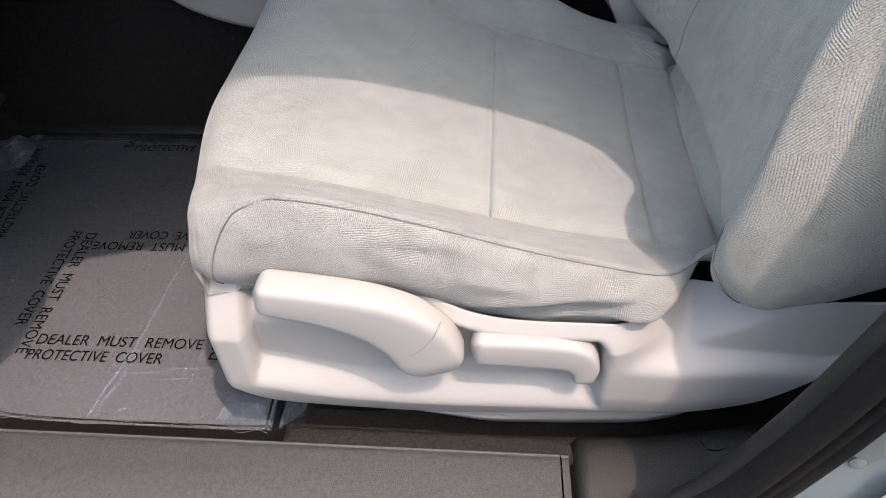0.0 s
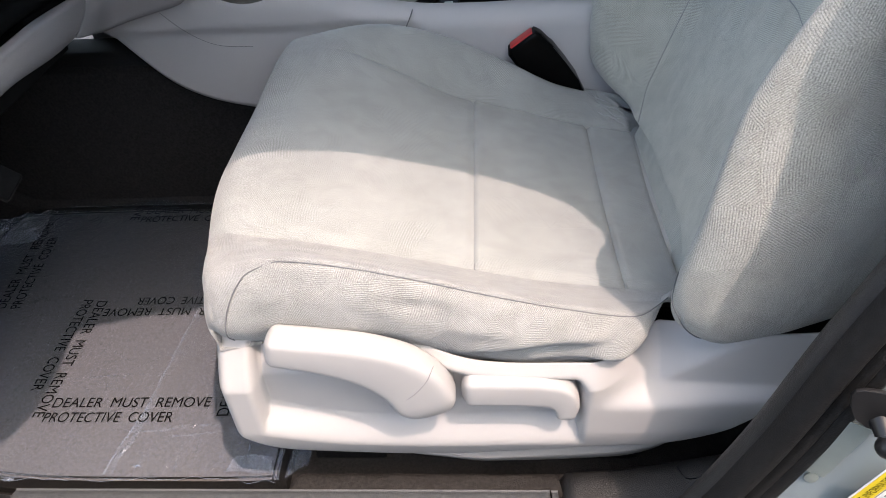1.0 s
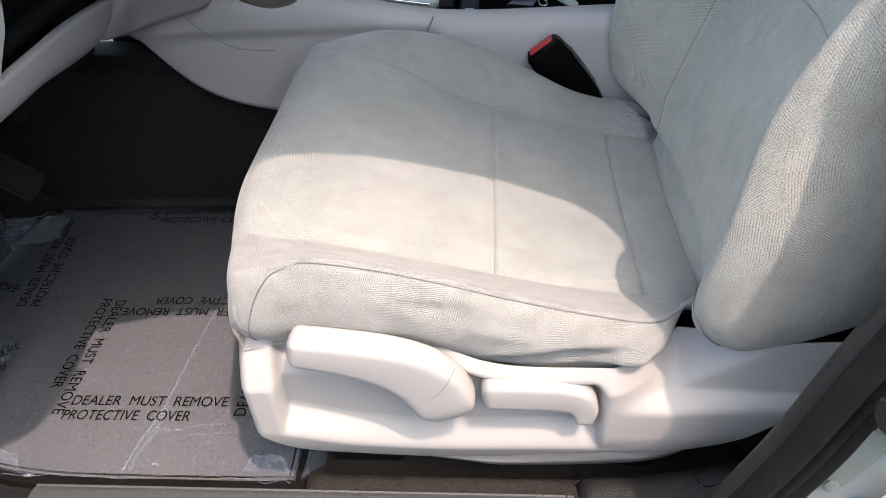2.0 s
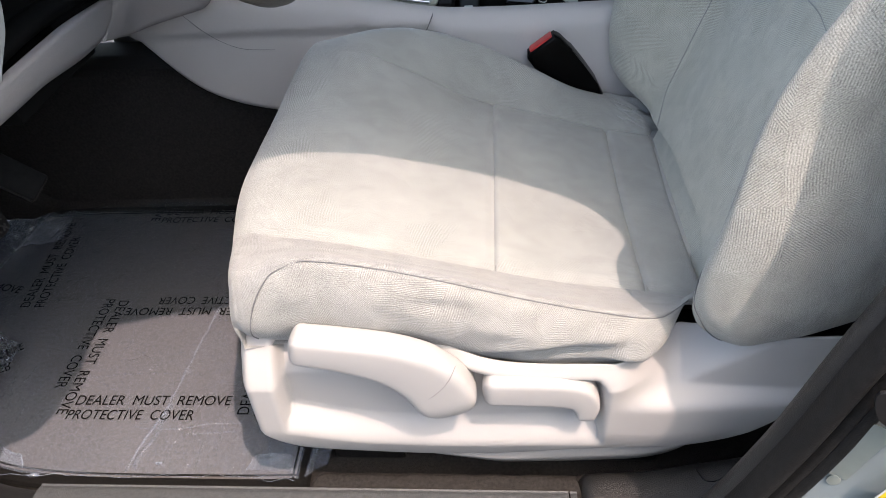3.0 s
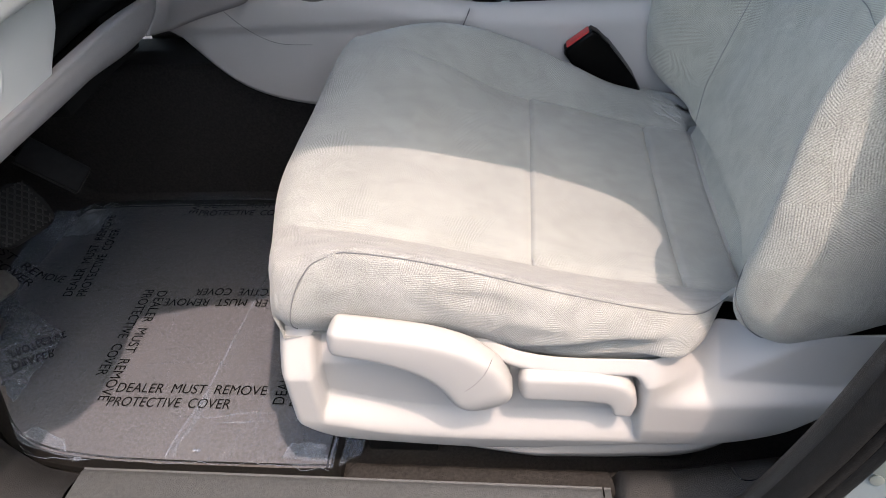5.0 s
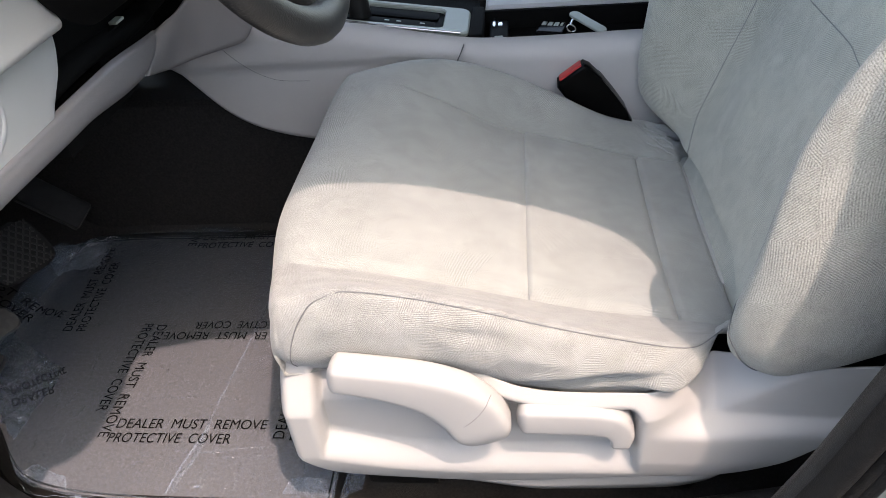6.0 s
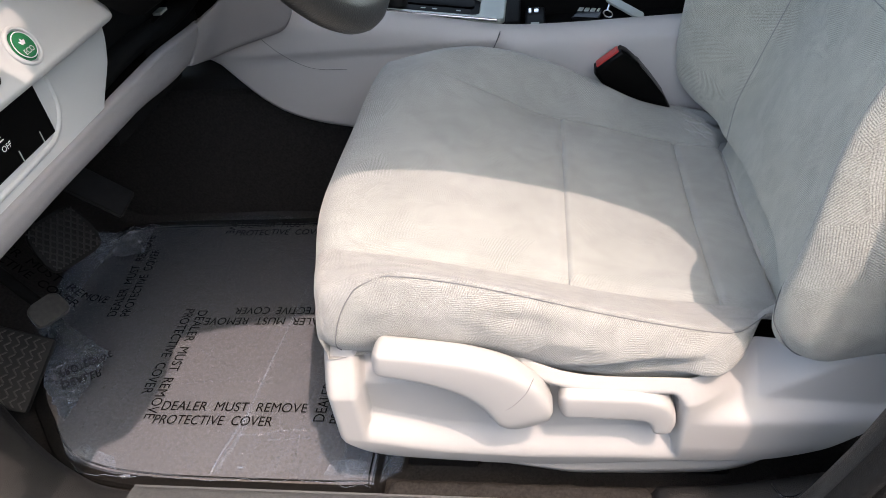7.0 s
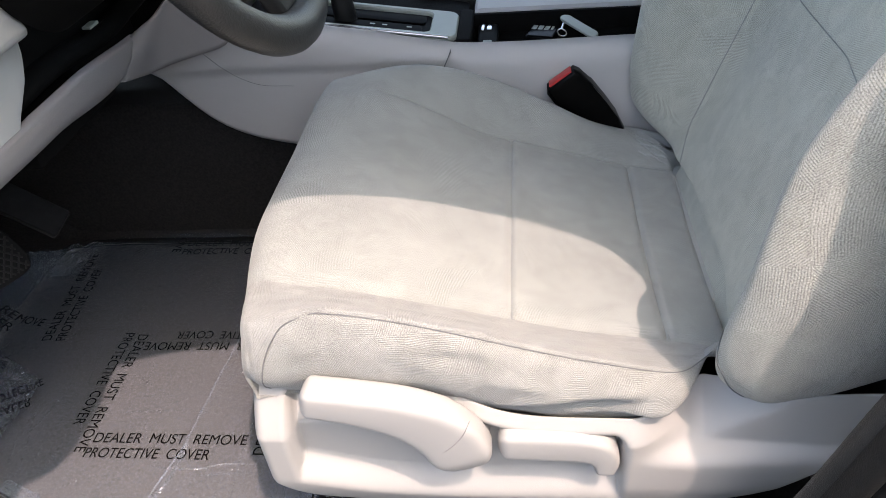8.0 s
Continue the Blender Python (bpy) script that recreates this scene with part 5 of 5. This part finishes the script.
    tube("button_line", [(p[0] * 0.72, p[1] * 0.72, 0) for p in path], 0.0005, M_WHITE, eb, closed=True, n=5).matrix_basis = pose(*(c + n * 0.0035), 0, 65, 0)
    lettering("eco_word", "ECO", 0.0075, pose(*(c + n * 0.004 - side * 0.008 - up * 0.0085), 65, 0, 90), M_WHITE, eb)
    for a in (-50, 0, 50):
        leaf = prism_bm([(-0.0018, 0.001), (-0.0012, 0.0035), (0, 0.0058), (0.0012, 0.0035), (0.0018, 0.001), (0, 0.0)], 0.0004, 0)
        part("leaf_mark", leaf, M_WHITE, eb, smooth=False).matrix_basis = pose(*(c + n * 0.0036 + up * 0.001), 65, 0, 90) @ pose(0, 0, 0, 0, 0, a)
    c = Vector((-0.5357, 0.455, 0.626))
    kn = part("mirror_knob", cyl_bm(c - n * 0.006, c + n * 0.007, 0.016, 0.015, 32, 0.002), M_GLOSS, ob, "black round mirror switch")
    for a in range(4):
        d = c + side * (0.011 * math.cos(a * 1.57)) + up * (0.011 * math.sin(a * 1.57))
        part("knob_dot", cyl_bm(d + n * 0.0068, d + n * 0.0076, 0.0015, n=10), M_WHITE, kn)


dashboard()


def steering_wheel():
    c = Vector((-0.304, 0.71, 0.745))
    ob = thing("steering_wheel", "black leather steering wheel with spokes", "steering wheel", c)
    ob.rotation_euler = (0, radians(65), 0)
    R = 0.182
    path = [(R * math.cos(a), R * math.sin(a), 0) for a in np.linspace(0, 2 * math.pi, 72, endpoint=False)]
    sweep("rim", path, ring(0.0185, 16, 1.15, 0.95), M_LEATHER, ob, closed=True)
    part("hub", cyl_bm((0, 0, -0.05), (0, 0, 0.0), 0.075, 0.07, 40, 0.01), M_BLACK, ob)
    for a in (0, 95, 265):
        s = prism_bm([(0.05, -0.035), (0.175, -0.022), (0.175, 0.022), (0.05, 0.035)], 0.02, 0.006, 3)
        part("spoke", s, M_BLACK, ob).matrix_local = pose(0, 0, -0.022, 0, 0, a)
        part("spoke_trim", prism_bm([(0.09, -0.018), (0.150, -0.008), (0.150, 0.008), (0.09, 0.018)], 0.004, 0.0015), M_SILVER, ob).matrix_local = pose(0, 0, -0.001, 0, 0, a)
    part("column", cyl_bm((0, 0, -0.05), (0, 0, -0.26), 0.05, 0.06, 32, 0.01), M_SHADE_BLACK, ob)


steering_wheel()


def pedal(name, label, at, w, h, turn, tread, mat):
    ob = thing(name, label, "pedal", at)
    m = pose(0, 0, 0, *turn)
    pd = part("pad", prism_bm([(w / 2 * math.copysign(abs(math.cos(a)) ** 0.45, math.cos(a)) * (1 - 0.08 * math.sin(a)), h / 2 * math.copysign(abs(math.sin(a)) ** 0.45, math.sin(a))) for a in np.linspace(0, 2 * math.pi, 32, endpoint=False)], 0.012, 0.004, 3), mat, ob)
    pd.matrix_local = m
    if tread:
        # crossed diagonal ribs, each cut at the edge of the pad
        a, b = w * 0.43, h * 0.43
        for d in (-1, 1):
            dx, dy = math.cos(radians(52)), d * math.sin(radians(52))
            for k in range(-6, 7):
                ox, oy = -dy * 0.0095 * k, dx * 0.0095 * k
                spans = [sorted(((-e - o) / v, (e - o) / v)) for e, o, v in ((a, ox, dx), (b, oy, dy))]
                t0, t1 = max(q[0] for q in spans), min(q[1] for q in spans)
                if t1 - t0 < 0.006:
                    continue
                rib = part("tread_rib", box_bm((t0, -0.0012, 0.0115), (t1, 0.0012, 0.0142), 0), M_RIB, pd, smooth=False)
                rib.matrix_basis = pose(ox, oy, 0, 0, 0, math.degrees(math.atan2(dy, dx)))
    root = m @ Vector((0.0, 0.3 * h, -0.004))
    # arm painted near-black, as if lost in the foot well's shade
    part("arm", cyl_bm(root, root + Vector((-0.14, 0.02, 0.20)), 0.009, 0.009, 12), M_SHADE_BLACK, ob)
    return ob


pedal("brake_pedal", "black rubber brake pedal with crossed tread", (-0.783, 0.704, 0.241), 0.092, 0.084, (55, 0, 62), True, M_GREY_PAD)


def accelerator():
    """Flat hinged pad seen from its side, with a thin raised rim."""
    ob = thing("accelerator_pedal", "long black plastic accelerator pedal", "pedal", (-0.792, 0.842, 0.238))
    ax = Vector((0.70, 0.13, -0.70)).normalized()
    ay = Vector((0.20, 0.93, 0.30)).normalized()
    az = ax.cross(ay).normalized()
    ay = az.cross(ax)
    ob.matrix_world = Matrix.Translation((-0.792, 0.842, 0.238)) @ Matrix((ax, ay, az)).transposed().to_4x4()
    pad = part("pad", box_bm((-0.055, -0.026, -0.010), (0.050, 0.026, 0.006), 0.005, 3), M_TREAD, ob)
    part("pad_rim", box_bm((-0.055, -0.0275, -0.001), (0.049, -0.0255, 0.002), 0.0006), M_RIB, pad)
    part("pad_rim", box_bm((0.0495, -0.022, -0.002), (0.0515, 0.022, 0.001), 0.0006), M_RIB, pad)
    part("arm", cyl_bm((-0.03, 0, -0.008), (-0.24, 0.01, -0.07), 0.010, 0.010, 12), M_SHADE_BLACK, ob)


accelerator()
pedal("parking_pedal", "small worn grey pedal pad", (-0.770, 0.596, 0.190), 0.052, 0.038, (40, 0, 60), False, M_CHEVRON)


def dead_pedal():
    ob = thing("foot_rest", "black ribbed plastic foot rest beside the pedals", "foot rest")
    u = Vector((-0.85, -0.12, 0.50)).normalized()
    n = Vector((0.42, -0.45, 0.62)).normalized()
    v = n.cross(u).normalized()
    n = u.cross(v)
    if n.x < 0:
        v, n = -v, -n
    ob.matrix_world = Matrix.Translation((-0.895, 0.556, 0.120)) @ Matrix((u, v, n)).transposed().to_4x4()
    part("rest_plate", box_bm((-0.085, -0.060, -0.03), (0.16, 0.060, 0.0), 0.006), M_TREAD, ob)
    rib = prism_bm([(-0.0062, -0.0066), (-0.0040, -0.0074), (0.0034, 0.0), (-0.0040, 0.0074), (-0.0062, 0.0066), (0.0008, 0.0)], 0.003, 0)
    first = None
    for i in range(18):
        for j in range(7):
            if first is None:
                first = part("chevron_rib", rib, M_CHEVRON, ob, smooth=False)
                c = first
            else:
                c = new("chevron_rib", first.data)
                c.parent = ob
            c.location = (-0.072 + 0.0125 * i, -0.048 + 0.016 * j, -0.0005)


dead_pedal()


# ---- floor mat and its printed film ----
def mat_outline(grow=0.0):
    pts = curve_pts([(-0.262 + grow, 0.452), (-0.280, 0.426 - grow), (-0.42, 0.423 - grow), (-0.62, 0.427 - grow), (-0.74, 0.452 - grow), (-0.82, 0.52 - grow), (-0.90 - grow, 0.62), (-0.96 - grow, 0.80),
                     (-0.95 - grow, 1.00), (-0.88, 1.055 + grow), (-0.6, 1.06 + grow), (-0.33, 1.06 + grow), (-0.265 + grow, 1.02), (-0.262 + grow, 0.75)], 6, closed=True)
    return [(float(x), float(y)) for x, y in pts]


def floor_mat():
    ob = thing("floor_mat", "grey-brown carpet floor mat with black bound edge", "floor mat", (0, 0, -0.004))
    part("carpet_pad", prism_bm(mat_outline(-0.012), 0.010, 0.003), M_MAT, ob)
    edge = [(x, y, 0.005) for x, y in mat_outline(-0.006)]
    sweep("binding", edge, ring(0.0115, 8, 1.0, 0.70), M_BINDING, ob, "black stitched edge binding", closed=True)
    tube("inner_binding", [(x, y, 0.0105) for x, y in mat_outline(-0.019)], 0.0016, M_BINDING, ob, n=6, closed=True)


floor_mat()


def film_z(x, y):
    """Height of the sheet: slack waves over the mat, rising with the toe board."""
    return 0.0080 + 0.0014 * noise.noise((x * 11, y * 11, 1)) + 0.0008 * noise.noise((x * 30, y * 30, 3)) + 0.78 * max(0.0, -0.912 - x)


def text_block(film, m):
    """Two lines of warning print, with the x axis of m along the line."""
    for body, dy, w in (("DEALER  MUST  REMOVE", 0.0, 0.241), ("PROTECTIVE  COVER", -0.0265, 0.195)):
        ob = lettering("print", body, 0.0255, m @ pose(0.0 - (0.003 if dy else 0), dy, 0), M_INK, film, w)
        for v in ob.data.vertices:
            v.co.z = film_z(v.co.x, v.co.y) + 0.0014


def film():
    ob = thing("protective_film", "clear plastic film with printed warning over floor mat", "plastic film")
    xs = np.linspace(-0.955, -0.235, 160)
    P = []
    for x in xs:
        y0 = 0.441 + 0.008 * noise.noise((x * 9, 0, 0)) + 0.004 * noise.noise((x * 40, 0, 0)) + 0.02 * step(-0.275, -0.235, x) + 0.28 * step(-0.70, -0.98, x)
        y1 = 1.07 - 0.02 * noise.noise((x * 7, 3, 0)) - 0.62 * max(0.0, -0.825 - x)
        P.append([(x, y, film_z(x, y)) for y in y0 + (y1 - y0) * np.linspace(0, 1, 130)])
    sheet = grid("sheet", P, M_FILM, ob)
    sheet.visible_shadow = False
    # the ring of print on the mat and the neighbours that show
    for bx, by in ((-0.641, 0.557), (-0.668, 1.030)):
        text_block(ob, pose(bx, by, 0))
    text_block(ob, pose(-0.663, 0.781, 0, 0, 0, -90))
    text_block(ob, pose(-0.401, 0.763, 0, 0, 0, 180))
    text_block(ob, pose(-0.368, 0.541, 0, 0, 0, 90))
    text_block(ob, pose(-0.824, 0.768, 0, 0, 0, 96))
    text_block(ob, pose(-1.098, 0.852, 0, 0, 0, -12))
    tail = lettering("print", "OVE", 0.0255, pose(-0.694, 1.056, 0, 0, 0, -90), M_INK, ob, 0.046)
    for v in tail.data.vertices:
        v.co.z = film_z(v.co.x, v.co.y) + 0.0014

    # standing creases; their glint is put into hazier, glossier film
    def crease(pts, h, w=1.0, skin=M_CREASE):
        line = curve_pts(pts, 10)
        n = len(line)
        rows = []
        for i, (x, y) in enumerate(line):
            t = line[min(n - 1, i + 1)] - line[max(0, i - 1)]
            t = t / np.linalg.norm(t)
            k = math.sin(math.pi * (i + 0.5) / n) ** 0.5 * (0.75 + 0.5 * noise.noise((x * 40, y * 40, 6)))
            rows.append([(x - t[1] * d * w, y + t[0] * d * w, film_z(x, y) + 0.0004 + h * k * z) for d, z in ((-0.0022, 0), (-0.0007, 0.7), (0, 1), (0.0005, 0.6), (0.0012, 0))])
        c = grid("crease", rows, skin, ob)
        c.visible_shadow = False

    crease([(-0.472, 0.86), (-0.475, 0.805), (-0.481, 0.714), (-0.490, 0.612), (-0.494, 0.551), (-0.509, 0.489), (-0.516, 0.445)], 0.006)
    crease([(-0.490, 0.560), (-0.494, 0.501), (-0.505, 0.469), (-0.504, 0.448)], 0.004, 2.2, M_WRINKLE)
    crease([(-0.325, 0.50), (-0.318, 0.47), (-0.305, 0.452)], 0.005)
    crease([(-0.30, 0.485), (-0.292, 0.462), (-0.28, 0.45)], 0.005)
    # fold lines and fine wrinkles pulled through the sheet
    crease([(-0.655, 0.609), (-0.60, 0.616), (-0.538, 0.619), (-0.455, 0.616)], 0.0010, 0.5, M_WRINKLE)
    crease([(-0.535, 0.520), (-0.500, 0.516), (-0.462, 0.517), (-0.426, 0.525), (-0.375, 0.526)], 0.0011, 0.9, M_WRINKLE)
    crease([(-0.454, 0.507), (-0.42, 0.509), (-0.378, 0.513)], 0.0009, 0.8, M_WRINKLE)
    crease([(-0.421, 0.495), (-0.419, 0.451)], 0.0014, 0.7, M_WRINKLE)
    crease([(-0.478, 0.668), (-0.460, 0.690), (-0.440, 0.705)], 0.0012, 0.7, M_WRINKLE)
    crease([(-0.405, 0.72), (-0.398, 0.64), (-0.402, 0.55), (-0.395, 0.47)], 0.001, 0.5, M_WRINKLE)
    for x0, y0, x1, y1 in ((-0.723, 0.560, -0.719, 0.520), (-0.737, 0.527, -0.734, 0.494), (-0.739, 0.640, -0.753, 0.575), (-0.770, 0.560, -0.757, 0.520), (-0.690, 0.545, -0.700, 0.500), (-0.712, 0.600, -0.722, 0.572)):
        crease([(x0, y0), (0.5 * (x0 + x1) + 0.003, 0.5 * (y0 + y1)), (x1, y1)], 0.0010, 0.6, M_WRINKLE)
    rng = random.Random(31)
    for _ in range(18):
        x, y = rng.uniform(-0.76, -0.31), rng.uniform(0.46, 0.80)
        a, r, b = rng.choice((1.2, 1.75, 1.9, 0.1, 0.5, 2.6)) + rng.uniform(-0.25, 0.25), rng.uniform(0.012, 0.055), rng.uniform(-0.006, 0.006)
        crease([(x - r * math.cos(a), y - r * math.sin(a)), (x + b, y - b), (x + r * math.cos(a), y + r * math.sin(a))], rng.uniform(0.0003, 0.0008), 0.4, M_WRINKLE)
    # loose ends of the sheet, crumpled up against the foot rest and the pedals
    def loose(name, corners, base, slope, rough, seed, skin=M_LOOSE):
        """A four-cornered end over a tilted plane; returns its height at x, y."""
        a, b, c, d = (np.array(q) for q in corners)

        def height(x, y):
            f = abs(noise.noise((x * 22, y * 22, seed))) - 0.6 * abs(noise.noise((x * 47 + 3, y * 47, seed + 4)))
            return base[2] + slope[0] * (x - base[0]) + slope[1] * (y - base[1]) + rough * f

        G = []
        for u in np.linspace(0, 1, 60):
            row = []
            for v in np.linspace(0, 1, 60):
                x, y = (a * (1 - u) + b * u) * (1 - v) + (d * (1 - u) + c * u) * v
                x, y = x + 0.004 * noise.noise((u * 7, v * 7, seed)), y + 0.004 * noise.noise((u * 7, v * 7, seed + 2))
                row.append((x, y, height(x, y)))
            G.append(row)
        sh = grid(name, G, skin, ob, "crumpled clear film")
        sh.visible_shadow = False
        rim = [G[0][q] for q in range(60)] + [G[q][59] for q in range(1, 60)] + [G[59][q] for q in range(58, -1, -1)]
        tube("film_edge", rim, 0.0005, M_LOOSE, sh, n=5).visible_shadow = False
        return height

    hz = loose("loose_end", ((-0.905, 0.725), (-0.762, 0.650), (-0.772, 0.512), (-0.835, 0.572)), (-0.79, 0.58, 0.040), (-0.16, 0.02), 0.006, 2)
    loose("loose_fold", ((-0.985, 0.958), (-0.915, 0.900), (-0.835, 0.930), (-0.845, 1.030)), (-0.92, 0.95, 0.034), (-0.1, 0.0), 0.030, 9)
    for body, p, q in (("PROTECTIVE", (-0.826, 0.604), (-0.763, 0.655)), ("DEALER", (-0.812, 0.582), (-0.762, 0.617))):
        turn = math.degrees(math.atan2(q[1] - p[1], q[0] - p[0]))
        t = lettering("print", body, 0.024, pose(p[0], p[1], 0, 0, 0, turn) @ Matrix.Diagonal((1, -1, 1, 1)), M_INK, ob, math.hypot(q[0] - p[0], q[1] - p[1]))
        for v in t.data.vertices:
            v.co.z = hz(v.co.x, v.co.y) + 0.0012
    loose("loose_corner", ((-0.345, 0.448), (-0.283, 0.444), (-0.287, 0.470), (-0.335, 0.474)), (-0.31, 0.46, 0.013), (0.0, 0.0), 0.012, 5, M_FILM)
    loose("loose_corner", ((-0.745, 0.470), (-0.660, 0.444), (-0.672, 0.464), (-0.735, 0.488)), (-0.70, 0.46, 0.013), (0.0, 0.0), 0.012, 7, M_FILM)
    # the near edge of the sheet, curled, its sun glints added as hazier film
    edge = []
    for x in np.linspace(-0.74, -0.275, 160):
        y = 0.441 + 0.008 * noise.noise((x * 9, 0, 0)) + 0.004 * noise.noise((x * 40, 0, 0)) + 0.02 * float(step(-0.70, -0.76, x))
        edge.append((x, y - 0.004 + 0.003 * noise.noise((x * 60, 1, 0)), 0.010 + 0.004 * abs(noise.noise((x * 30, 2, 0)))))
    tube("film_edge", edge, 0.0004, M_CREASE, ob, n=5).visible_shadow = False
    for x, y, k in ((-0.64, 0.434, 1.2), (-0.47, 0.455, 0.8)):
        G = [[(x + 0.012 * k * (u - 0.5), y + 0.005 * k * (v - 0.5), 0.013 + 0.008 * k * abs(noise.noise((u * 2.4 + x * 90, v * 2.4, 1)))) for v in np.linspace(0, 1, 9)] for u in np.linspace(0, 1, 9)]
        grid("pucker", G, M_CREASE, ob).visible_shadow = False


film()
